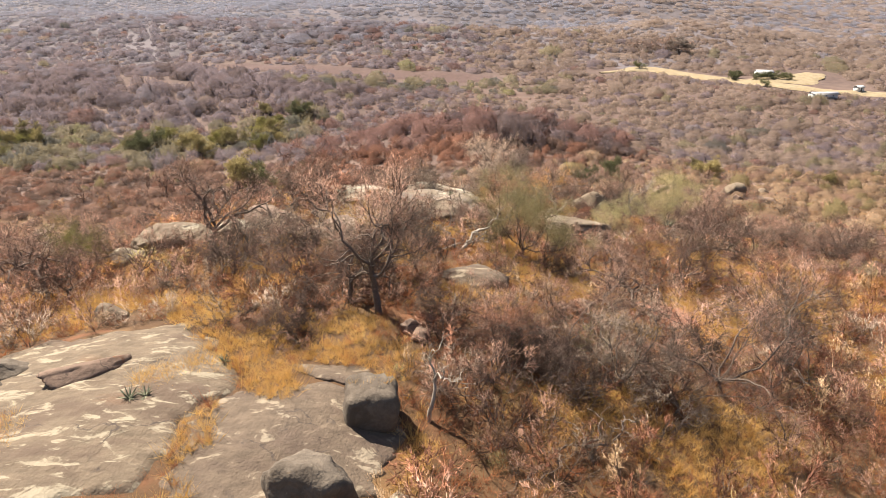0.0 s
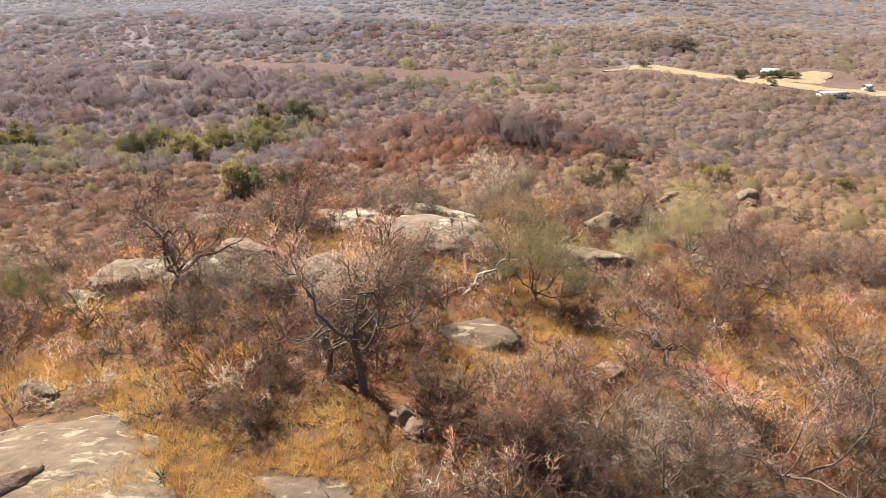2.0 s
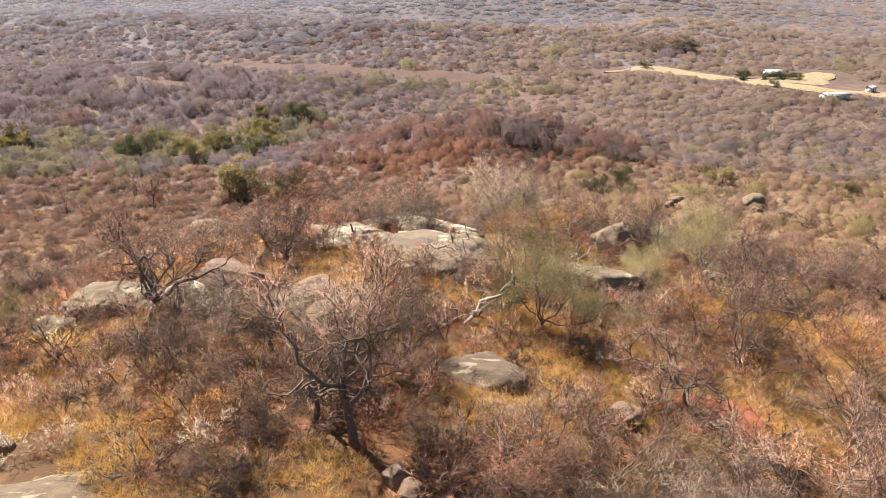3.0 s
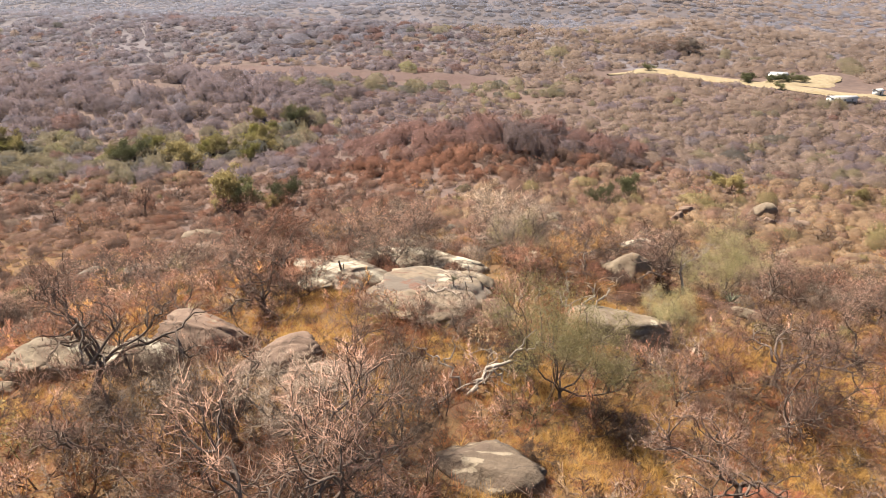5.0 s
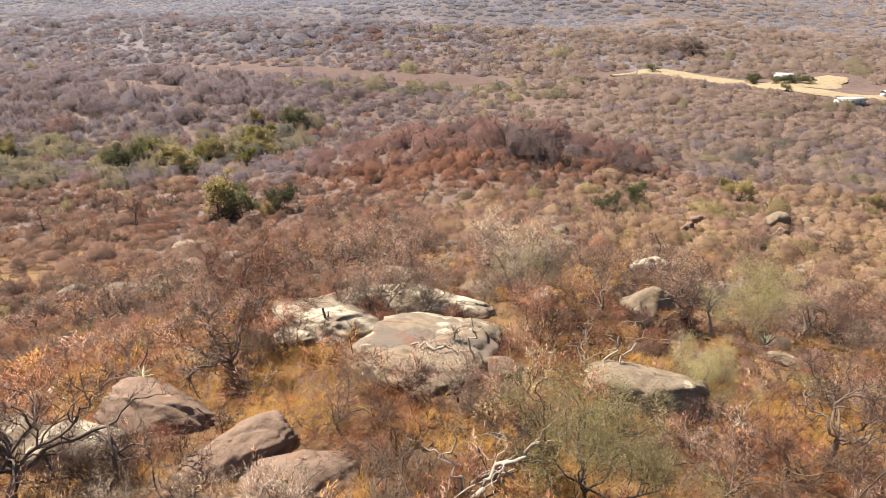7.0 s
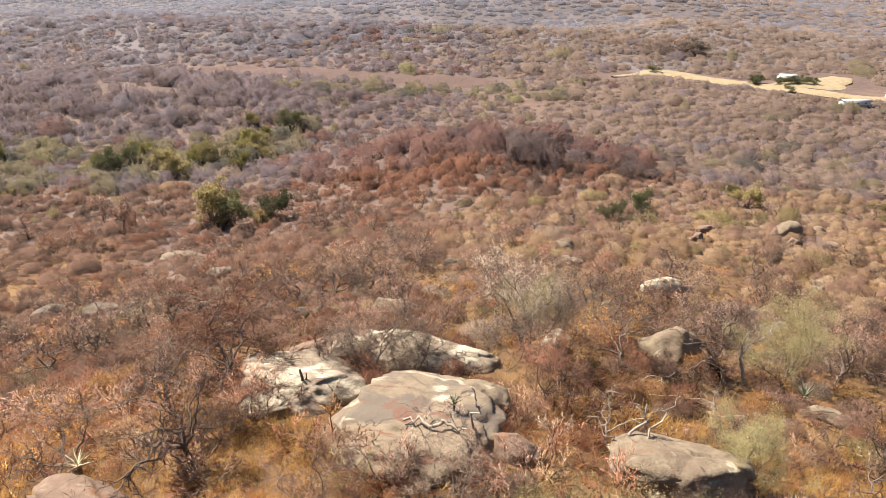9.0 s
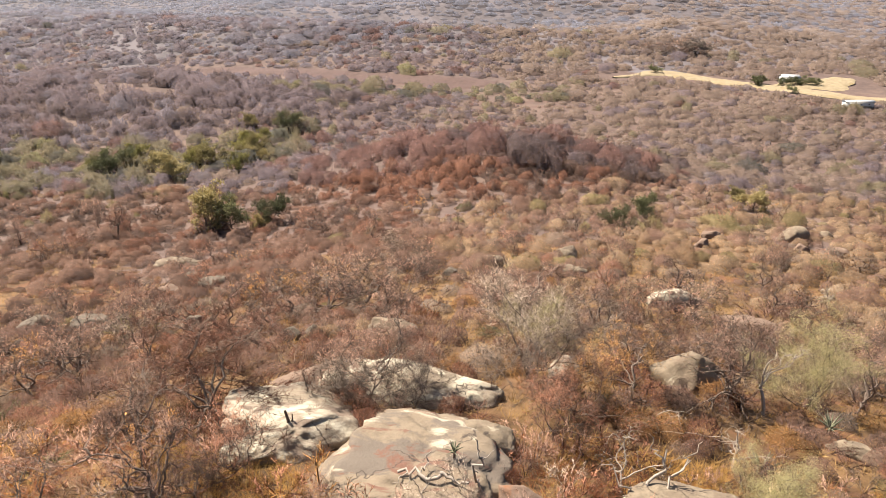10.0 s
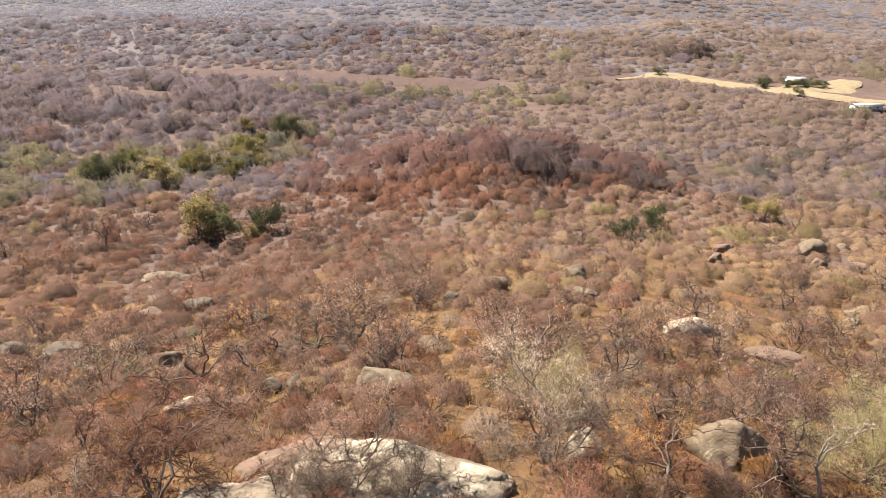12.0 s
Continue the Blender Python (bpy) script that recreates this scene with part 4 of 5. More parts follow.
# Rows with "shade" are darkened trees standing for shaded hollows and dark clumps
TREES = [
    ("tall", -3.7, 31.8, 7.6, 20, 3, 1.0), ("oak", -5.6, 33.0, 5.4, 200, 1, 0.9), ("dead", -0.8, 22.8, 4.4, 10, 0, 0.9), ("oak", -28.4, 41.8, 7.4, 80, 1, 1.0),
    ("oak", -17.0, 43.6, 7.0, 140, 0, 1.0), ("oak", 12.3, 39.1, 5.4, 30, 1, 1.1), ("bushy", 18.4, 46.5, 6.6, 60, 0, 0.9), ("bushy", 15.0, 30.2, 7.2, 10, 1, 1.0),
    ("puffy", 8.8, 28.1, 4.2, 70, 1, 1.2), ("ashen", 11.2, 27.0, 3.6, 170, 1, 1.2), ("leafy", 5.6, 45.2, 5.4, 40, 0, 1.05), ("fallen", 0.7, 45.5, 3.8, 15, 0, 1.2), ("fallen", 8.0, 58.0, 4.0, 60, 1, 0.8),
    ("oak", 20.3, 52.6, 6.0, 200, 1, 1.1), ("gnarled", -4.6, 66.0, 4.6, 300, 1, 1.0), ("puffy", 5.0, 69.2, 6.3, 120, 0, 1.1), ("rusty", 11.1, 69.0, 5.7, 250, 0, 1.05), ("oak", 18.6, 71.2, 6.0, 10, 0, 1.0),
    ("leafy", 25.6, 73.5, 5.2, 90, 1, 1.0), ("gnarled", -16.3, 53.1, 3.2, 10, 1, 1.3), ("oak", -11.6, 54.0, 5.0, 30, 0, 1.0), ("lemon", -27.6, 45.8, 4.0, 60, 0, 1.0), ("gnarled", -111, 190.7, 7.1, 0, 0, 0.9),
    ("tall", -86, 192, 9.4, 60, 1, 0.8), ("tall", -92.8, 196.5, 8.4, 160, 1, 0.6), ("bushy", 14.6, 90.5, 5.9, 0, 1, 1.0), ("gnarled", 45.7, 117.3, 5.5, 120, 0, 1.0), ("gnarled", 33.9, 120.6, 6.1, 30, 1, 1.2),
    ("red", 42.1, 100.5, 6.3, 120, 0, 1.1), ("gnarled", -20.1, 71.9, 3.0, 0, 2, 1.1), ("gnarled", -14.4, 76.2, 3.2, 70, 0, 1.0), ("gnarled", -3.9, 75.8, 2.8, 130, 1, 1.1), ("bright", -80.6, 276.5, 7.0, 0, 0, 0.9),
    ("oliv", -69.4, 208.4, 10.5, 30, 0, 0.95), ("broad", -61, 206, 8.5, 100, 0, 0.9), ("broad", -51.7, 212.3, 7.6, 60, 1, 0.9), ("broad", 48.5, 190.4, 6.2, 20, 0, 0.9), ("broad", 39.1, 182.8, 4.6, 80, 1, 1.0),
    ("bushy", -5.1, 48.6, 3.6, 90, 1, 1.0), ("rusty", 15.6, 60.7, 3.0, 190, 1, 1.0), ("puffy", -4.8, 38.4, 4.2, 200, 1, 1.2), ("puffy", -2.0, 38.9, 4.2, 90, 0, 1.1), ("redder", -12.6, 62.0, 5.0, 300, 1, 1.5), ("puffy", -4.4, 63.9, 3.0, 20, 0, 1.5), ("puffy", -1.9, 64.6, 2.6, 120, 1, 1.5), ("oak", -5.6, 64.4, 2.8, 250, 1, 1.3), ("bushy", -3.0, 63.6, 1.9, 80, 1, 1.5), ("red", -9.5, 57.0, 3.0, 80, 0, 1.3), ("red", 5.4, 62.0, 3.4, 200, 0, 1.3), ("red", 7.0, 65.0, 3.4, 100, 1, 1.3),
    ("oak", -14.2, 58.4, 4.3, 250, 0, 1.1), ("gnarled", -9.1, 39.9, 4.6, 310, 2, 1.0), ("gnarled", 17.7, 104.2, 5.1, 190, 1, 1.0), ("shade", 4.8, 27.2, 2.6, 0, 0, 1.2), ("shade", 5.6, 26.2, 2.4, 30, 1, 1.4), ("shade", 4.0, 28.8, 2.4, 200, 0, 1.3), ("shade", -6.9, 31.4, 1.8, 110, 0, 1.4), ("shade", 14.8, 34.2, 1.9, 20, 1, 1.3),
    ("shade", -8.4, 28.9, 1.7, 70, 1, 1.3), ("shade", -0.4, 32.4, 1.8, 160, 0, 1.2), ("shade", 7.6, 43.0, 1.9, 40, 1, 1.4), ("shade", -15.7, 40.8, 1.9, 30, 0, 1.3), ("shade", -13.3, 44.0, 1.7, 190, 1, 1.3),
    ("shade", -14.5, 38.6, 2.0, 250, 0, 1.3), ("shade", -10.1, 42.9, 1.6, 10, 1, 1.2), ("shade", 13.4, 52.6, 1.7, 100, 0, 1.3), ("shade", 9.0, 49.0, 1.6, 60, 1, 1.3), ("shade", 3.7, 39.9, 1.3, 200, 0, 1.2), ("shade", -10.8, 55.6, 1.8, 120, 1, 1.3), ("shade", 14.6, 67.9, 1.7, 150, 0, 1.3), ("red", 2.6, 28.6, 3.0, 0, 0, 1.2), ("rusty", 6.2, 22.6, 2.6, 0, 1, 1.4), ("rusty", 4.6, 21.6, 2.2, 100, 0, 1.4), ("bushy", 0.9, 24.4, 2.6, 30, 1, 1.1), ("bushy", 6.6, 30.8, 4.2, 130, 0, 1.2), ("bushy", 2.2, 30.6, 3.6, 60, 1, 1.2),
    ("gnarled", 84.7, 131.1, 5.1, 0, 2, 1.2), ("bushy", -24.5, 38.0, 4.6, 60, 0, 1.1), ("bushy", -21.0, 40.5, 4.4, 160, 1, 1.1), ("gnarled", -13.5, 37.5, 3.8, 100, 0, 1.1), ("bushy", -8.5, 35.6, 3.6, 0, 0, 1.2),
    ("bushy", 22.0, 40.0, 5.0, 140, 1, 1.1), ("red", 26.5, 46.0, 5.0, 10, 1, 1.1), ("gnarled", 30.0, 58.0, 5.0, 40, 1, 1.1), ("ashen", 20.5, 34.0, 5.2, 250, 0, 1.1), ("fallen", 12.5, 63.5, 3.4, 130, 0, 1.2),
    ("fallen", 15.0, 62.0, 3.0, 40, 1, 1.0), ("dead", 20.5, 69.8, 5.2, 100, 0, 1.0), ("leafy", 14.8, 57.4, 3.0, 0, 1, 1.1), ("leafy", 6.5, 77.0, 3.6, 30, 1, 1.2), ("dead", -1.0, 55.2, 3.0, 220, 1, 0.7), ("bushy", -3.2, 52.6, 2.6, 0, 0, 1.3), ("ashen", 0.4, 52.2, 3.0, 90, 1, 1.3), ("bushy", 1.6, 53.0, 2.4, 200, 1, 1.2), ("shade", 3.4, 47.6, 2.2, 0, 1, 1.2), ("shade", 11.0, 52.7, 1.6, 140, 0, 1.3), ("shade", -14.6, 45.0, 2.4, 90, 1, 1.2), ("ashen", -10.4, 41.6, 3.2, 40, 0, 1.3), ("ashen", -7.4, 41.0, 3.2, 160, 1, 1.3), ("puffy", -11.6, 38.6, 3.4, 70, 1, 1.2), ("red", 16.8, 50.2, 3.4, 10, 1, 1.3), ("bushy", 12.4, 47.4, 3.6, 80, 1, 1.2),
]
for row in TREES:
    plant(*row)
wood = np.random.default_rng(5)
STYLES = ["gnarled", "bushy", "red", "ashen", "rusty", "gnarled", "oak", "gnarled"]
count = 0
while count < 170:
    y = 72 + 163 * wood.random() ** 1.7
    x = wood.uniform(-1, 1) * (0.62 * y + 4)
    if min((x - t[1]) ** 2 + (y - t[2]) ** 2 for t in TREES) < 30 or min(((x - b[0]) / (b[2][0] + 1)) ** 2 + ((y - b[1]) / (b[2][1] + 2)) ** 2 for b in BOULDERS) < 1:
        continue
    style = "oliv" if wood.random() < 0.07 and y > 150 else STYLES[wood.integers(len(STYLES))]
    plant(style, x, y, wood.uniform(3.4, 5.6), wood.uniform(0, 360), int(wood.integers(2)), wood.uniform(1.0, 1.35))
    count += 1


# evergreens along the stream in the valley
count = 0
while count < 25:
    t = wood.uniform(0, 5.6)
    k = int(t)
    ax, ay, bx, by = *STREAM[k], *STREAM[k + 1]
    x, y = ax + (bx - ax) * (t - k) + wood.normal(0, 11), ay + (by - ay) * (t - k) + wood.normal(0, 11)
    if y > 205:
        plant(("oliv", "broad", "oliv", "lemon", "bright")[wood.integers(5)], x, y, wood.uniform(5, 8.5), wood.uniform(0, 360), int(wood.integers(2)), wood.uniform(1.0, 1.3))
        count += 1

# ---- shrubs and grass ----
GOLD = [(10, 45, 3.2, 2.2), (12.5, 37, 2.4, 2), (-3.5, 42, 2.2, 2), (0.5, 49, 3, 1.5), (-7.6, 24.6, 2.6, 2.0), (-12.6, 24.0, 1.6, 1.2), (-6.3, 30, 3.5, 1.6), (-13.2, 30.8, 3.2, 1.8), (-10, 27, 2.6, 3), (-20, 33, 3, 1.8), (-18.2, 20.8, 2.2, 2.0), (-9.8, 20, 0.8, 4), (-9.4, 16.4, 1.0, 2.6), (9, 25.5, 6, 3), (14, 26, 4, 3), (6, 41, 4, 3.4), (8, 38, 2, 2), (4.5, 46.5, 3, 2.4),
        (-8, 49.5, 3, 1.6), (-4, 27.5, 3, 2), (-1.4, 20, 0.8, 2.4), (2, 35, 3, 2), (-10, 58, 2.5, 2.5), (2.2, 64, 2.5, 1.2), (20, 75, 4, 2), (-16, 88, 6, 4), (-32, 100, 9, 5), (8, 105, 9, 6), (19, 42, 4, 4), (23, 57, 6, 4.5), (16, 66, 4.5, 2.5), (31, 70, 7, 6), (27, 46, 4, 3), (12, 61, 3, 2)]


def gold_at(x, y):
    """How grassy a place is, 0 to 1."""
    g = smooth(0.61, 0.69, fbm(x, y, 11, 31, 3)) * 0.7 * smooth(140, 60, y)
    for cx, cy, rx, ry in GOLD:
        g = np.maximum(g, smooth(1.25, 0.6, np.hypot((x - cx) / rx, (y - cy) / ry) + (fbm(x, y, 1.8, 8, 3) - 0.5) * 1.7))
    return g


def bare_at(x, y, margin=0.0):
    """Whether rock, road or yard lies there."""
    b = np.zeros(np.shape(x), bool)
    for cx, cy, rx, ry, turn, *_ in SHEETS:
        c, s = math.cos(radians(turn)), math.sin(radians(turn))
        u, v = (x - cx) * c + (y - cy) * s, -(x - cx) * s + (y - cy) * c
        b |= np.hypot(u / (rx * 0.9 + margin), v / (ry * 0.9 + margin)) < 1
    for cx, cy, radii, turn, *_ in BOULDERS:
        c, s = math.cos(radians(turn)), math.sin(radians(turn))
        u, v = (x - cx) * c + (y - cy) * s, -(x - cx) * s + (y - cy) * c
        b |= np.hypot(u / (radii[0] * 0.85 + margin), v / (radii[1] * 0.8 + margin)) < 1
    b |= np.hypot((x - 14.4) / 3.6, (y - 39.3) / 1.7) < 1
    for line, extra in ((ROAD, 15), (YARD, 19), (FIELD, 17)):
        b |= line_distance(x, y, np.array(line, float)) < extra
    return b


def line_distance(x, y, line):
    best = np.full(np.shape(x), 1e9)
    for (ax, ay), (bx, by) in zip(line[:-1], line[1:]):
        t = np.clip(((x - ax) * (bx - ax) + (y - ay) * (by - ay)) / ((bx - ax) ** 2 + (by - ay) ** 2), 0, 1)
        best = np.minimum(best, np.hypot(x - ax - t * (bx - ax), y - ay - t * (by - ay)))
    return best


def places(y0, y1, gap, r, side=0.68):
    """Jittered places over the stretch that opens out before the camera."""
    half = side * y1 + 10
    gx, gy = np.meshgrid(np.arange(-half, half, gap), np.arange(y0, y1, gap))
    x, y = gx.ravel() + r.uniform(-0.6, 0.6, gx.size) * gap, gy.ravel() + r.uniform(-0.6, 0.6, gx.size) * gap
    keep = np.abs(x) < side * y + 10
    return x[keep], y[keep]


KINDS = ["mauve", "rust", "grey", "tan", "orange", "olive", "green", "lime", "dusk", "haze", "blue"]


def kinds_at(x, y, r):
    """Which kind of bush grows at each place: patches by noise, greener along the stream, shade painted dark on the
    knoll's flank, haze painted in by kind far off.
    """
    n = len(x)
    patch = lambda size, seed: smooth(0.36, 0.64, fbm(x, y, size, seed, 3))
    w = np.zeros((n, len(KINDS)))
    right = smooth(-10, 60, x) * smooth(80, 150, y)
    far = smooth(120, 220, y)
    w[:, 0] = 0.7 + 1.1 * patch(16, 1)
    w[:, 1] = (0.4 + 1.3 * patch(13, 2)) * (1 - 0.5 * right) * (1 - 0.45 * smooth(60, 110, y))
    w[:, 2] = 0.12 + 0.5 * patch(9, 3)
    w[:, 3] = 0.2 + 0.7 * patch(20, 4) * smooth(60, 120, y) + 1.5 * right
    w[:, 4] = 0.06 + 0.5 * patch(10, 5) * (1 - smooth(60, 130, y))
    w[:, 5] = 0.05 + 0.35 * patch(30, 6) * far + 0.4 * right
    w[:, 6] = 0.01 + 0.14 * far
    w[:, 7] = 0.008 + 0.05 * far
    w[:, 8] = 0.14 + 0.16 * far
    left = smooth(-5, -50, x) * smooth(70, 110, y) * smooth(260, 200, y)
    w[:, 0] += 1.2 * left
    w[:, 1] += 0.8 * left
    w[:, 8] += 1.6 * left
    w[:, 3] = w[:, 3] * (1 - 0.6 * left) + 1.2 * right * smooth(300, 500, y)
    stream = smooth(1, 0.3, (line_distance(x, y, STREAM) + (fbm(x, y, 30, 12, 2) - 0.5) * 26) / np.interp(x, [-110, -80], [46, 24]))
    lush = stream * (0.5 + patch(22, 44))
    w[:, 5] += 2.2 * lush
    w[:, 6] += 1.5 * lush
    w[:, 7] += 1.0 * lush
    knoll = smooth(1.15, 0.7, np.hypot((x - 8) / 70, (y - 268) / 48))
    w *= (1 - 0.9 * knoll)[:, None]
    w[:, 1] += 3.6 * knoll
    w[:, 0] += 0.9 * knoll
    # Flank away from the sun: shade painted in with dark bushes
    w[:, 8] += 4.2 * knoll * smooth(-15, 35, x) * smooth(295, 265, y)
    forest = smooth(1.2, 0.7, np.hypot((x + 190) / 150, (y - 400) / 75))
    w *= (1 - 0.7 * forest)[:, None]
    w[:, 0] += 1.8 * forest
    w[:, 8] += 1.3 * forest
    # Haze painted in by kind: grey-mauve to the far left, bluer with distance
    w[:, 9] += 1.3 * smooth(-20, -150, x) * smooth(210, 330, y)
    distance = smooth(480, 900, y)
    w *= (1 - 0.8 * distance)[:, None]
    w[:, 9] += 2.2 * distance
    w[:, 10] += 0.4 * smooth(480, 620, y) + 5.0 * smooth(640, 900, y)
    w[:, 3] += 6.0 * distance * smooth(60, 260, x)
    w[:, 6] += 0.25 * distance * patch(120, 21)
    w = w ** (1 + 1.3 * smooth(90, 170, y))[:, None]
    w = np.cumsum(w, 1)
    return (r.uniform(0, 1, n)[:, None] * w[:, -1:] > w).sum(1)


LABEL = {"mauve": "leafless mauve-brown thorn scrub", "rust": "rust-red leafless scrub", "grey": "pale grey twiggy scrub", "tan": "straw-coloured dry scrub", "orange": "orange-brown dry scrub", "olive": "dull olive scrub",
         "green": "dark evergreen bushes", "lime": "yellow-green bushes", "dusk": "dark brown scrub with some shade painted in", "haze": "distant woodland tinted grey-mauve for haze", "blue": "distant woodland tinted blue-grey for haze"}

LABEL_ONE = {"mauve": "leafless mauve-brown thorn shrub on rocky ground", "rust": "rust-red leafless shrub on rocky ground", "grey": "pale grey twiggy leafless shrub on rocky ground", "tan": "straw-coloured dry shrub on rocky ground", "orange": "orange-brown dry shrub on rocky ground", "olive": "dull olive shrub on rocky ground",
             "green": "dark green evergreen shrub on rocky ground", "lime": "yellow-green leafy shrub on rocky ground", "dusk": "dark brown leafless shrub on rocky ground", "haze": "leafless shrub tinted grey-mauve for haze on rocky ground", "blue": "leafless shrub tinted blue-grey for haze on rocky ground"}

shrub_models = {}


def shrub_thing(kind_name, f, form, x, y, z, size, tall, turn):
    """A shrub of its own: stems and twigs under an Empty at its foot."""
    m = Matrix.LocRotScale((x, y, z), Euler((0, 0, turn)), (size, size, tall))
    if (kind_name, id(form)) in shrub_models:
        ob = copy_thing(shrub_models[kind_name, id(form)], Matrix())
    else:
        ob = tagged(new("shrub"), LABEL_ONE[kind_name], "shrub", "shrubs on the rocky spur")
        stems, twigs = form
        for stem in stems:
            part("stem", mesh_of("stem", *stem, BARK), ob)
        part("crown", mesh_of("crown", *twigs, TWIG[kind_name], normals=lit_normals(twigs[0])), ob)
        shrub_models[kind_name, id(form)] = ob
    ob.matrix_basis = m


def thicket(name, y0, y1, gap, forms, size, tall, seed, thin, where, palette, own=None):
    """All bushes of a stretch, one mesh for each kind; those in the stretch named by own are things of their own."""
    r = np.random.default_rng(seed)
    x, y = places(y0, y1, gap, r)
    clearing = np.minimum(np.hypot((x + 3.4) / 2.2, (y - 29.6) / 3.0), np.hypot((x + 0.8) / 1.6, (y - 21.6) / 2.2)) < 1
    keep = ~bare_at(x, y, 0.0) & ~clearing & (r.uniform(0, 1, len(x)) > thin(x, y))
    x, y = x[keep], y[keep]
    kind = kinds_at(x, y, r)
    which = r.integers(len(forms), size=len(x))
    s, h = r.uniform(*size, len(x)), r.uniform(*tall, len(x))
    knoll = smooth(1.15, 0.7, np.hypot((x - 8) / 70, (y - 268) / 48)) + smooth(1.2, 0.7, np.hypot((x + 190) / 150, (y - 400) / 75))
    green = np.isin(kind, (5, 6, 7)) & (y > 150)
    h *= (1 + 0.7 * np.clip(knoll, 0, 1) + 0.6 * green)
    s *= 1 + 0.25 * np.clip(knoll, 0, 1) + 0.3 * green
    big = np.where(y > 100, 0.84 * np.exp(r.normal(0, 0.38, len(x)).clip(-0.6, 1.0)) + 0.3 * (fbm(x, y, 40, 63, 2) - 0.4), 1)
    s, h = s * big, h * big
    z, turn = ground_z(x, y) - 0.05, r.uniform(0, 6.28, len(x))
    tone = np.clip(0.5 + (r.uniform(0, 1, len(x)) - 0.5) * np.interp(y, [60, 250], [1.0, 0.45]) + (fbm(x, y, 25, 77, 2) - 0.5) * 0.6, 0, 1)
    # Tone lowered towards the left and raised towards the right
    darker_left = smooth(-3, -35, x) * smooth(45, 75, y) * smooth(330, 200, y)
    tone = tone - 0.22 * darker_left + 0.16 * smooth(12, 45, x) * smooth(300, 150, y)
    single = np.zeros(len(x), bool)
    if own:
        single[np.flatnonzero((x > own[0]) & (x < own[1]) & (y > own[2]) & (y < own[3]))[:145]] = True
        for i in np.flatnonzero(single):
            shrub_thing(KINDS[kind[i]], int(which[i]), own[4][which[i]], x[i], y[i], z[i], s[i], h[i], turn[i])
    for k, kind_name in enumerate(KINDS):
        chunks, tones, normals, thins = [], [], [], []
        for f, form in enumerate(forms):
            m = (kind == k) & (which == f) & ~single
            if m.any():
                if "n" in form:
                    still = np.zeros(m.sum())
                    normals.append(scatter((form["n"], form["f"]), still, still, still, still + 1, still + 1, turn[m])[0])
                    thins.append(np.tile(form["thin"], m.sum()))
                chunks.append(scatter((form["v"], form["f"]), x[m], y[m], z[m], s[m], h[m], turn[m]))
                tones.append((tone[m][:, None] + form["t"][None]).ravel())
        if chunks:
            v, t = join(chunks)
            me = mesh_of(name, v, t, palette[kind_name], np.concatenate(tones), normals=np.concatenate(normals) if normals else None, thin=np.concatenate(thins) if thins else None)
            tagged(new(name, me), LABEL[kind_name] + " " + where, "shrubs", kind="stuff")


CLOSE_FORMS = [shrub_form(k, 6, (3, 3, 4, 5), 0.027, 1.0) for k in range(4)] + [shrub_form(30 + k, 6, (3, 3, 4, 5), 0.027, 0.8, 0.6) for k in range(3)]
NEAR_FORMS = [shrub_form(k, 5, (3, 3, 3, 4), 0.034) for k in range(4)] + [shrub_form(20 + k, 5, (3, 3, 3, 4), 0.034, 0.8) for k in range(2)]
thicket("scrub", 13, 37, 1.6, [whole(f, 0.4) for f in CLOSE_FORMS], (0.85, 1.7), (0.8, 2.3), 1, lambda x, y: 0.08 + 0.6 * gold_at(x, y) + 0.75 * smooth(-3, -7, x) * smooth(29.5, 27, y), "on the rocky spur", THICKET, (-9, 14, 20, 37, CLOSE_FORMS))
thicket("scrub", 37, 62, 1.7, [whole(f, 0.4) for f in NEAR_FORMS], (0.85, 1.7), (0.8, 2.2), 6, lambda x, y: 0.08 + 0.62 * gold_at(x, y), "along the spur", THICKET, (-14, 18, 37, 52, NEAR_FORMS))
LOW_FORMS = [fuzz_form(140 + k, 7, 3, 260, 0.2, stems=10, up=0.4, slim=0.045, loose=0.85) for k in range(4)]
thicket("scrub", 20, 62, 2.3, LOW_FORMS, (0.7, 1.5), (0.5, 1.25), 9, lambda x, y: 0.25 + 0.7 * gold_at(x, y) + 0.75 * smooth(-3, -7, x) * smooth(29.5, 27, y), "low between the larger shrubs", LOW_GROWTH)
MID_FORMS = [whole(shrub_form(40 + k, 5, (3, 3, 3, 3), 0.042), 0.35) for k in range(3)] + [fuzz_form(44 + k, 7, 3, 170, 0.17, stems=8, up=0.45, slim=0.2, loose=0.6) for k in range(4)]
thicket("scrub", 62, 92, 2.0, MID_FORMS, (0.9, 2.0), (0.7, 1.8), 2, lambda x, y: 0.2 + 0.35 * gold_at(x, y) - 0.2 * smooth(-5, -40, x), "on the slope", SCRUB_GROWTH)
OUTER_FORMS = [whole(shrub_form(50 + k, 5, (3, 3, 4), 0.055), 0.35) for k in range(2)] + [fuzz_form(54 + k, 7, 3, 96, 0.18, stems=8, up=0.5, slim=0.25, loose=0.5) for k in range(4)]
thicket("scrub", 92, 130, 2.4, OUTER_FORMS, (1.0, 2.4), (0.8, 1.9), 7, lambda x, y: 0.2 + 0.3 * gold_at(x, y) - 0.2 * smooth(-5, -40, x) + 0.5 * smooth(105, 130, y), "further down the slope", SCRUB_GROWTH)
SLOPE_FORMS = [fuzz_form(60 + k, 7, 3, 48, 0.24, stems=5, up=0.45, slim=0.24, loose=0.4) for k in range(6)]
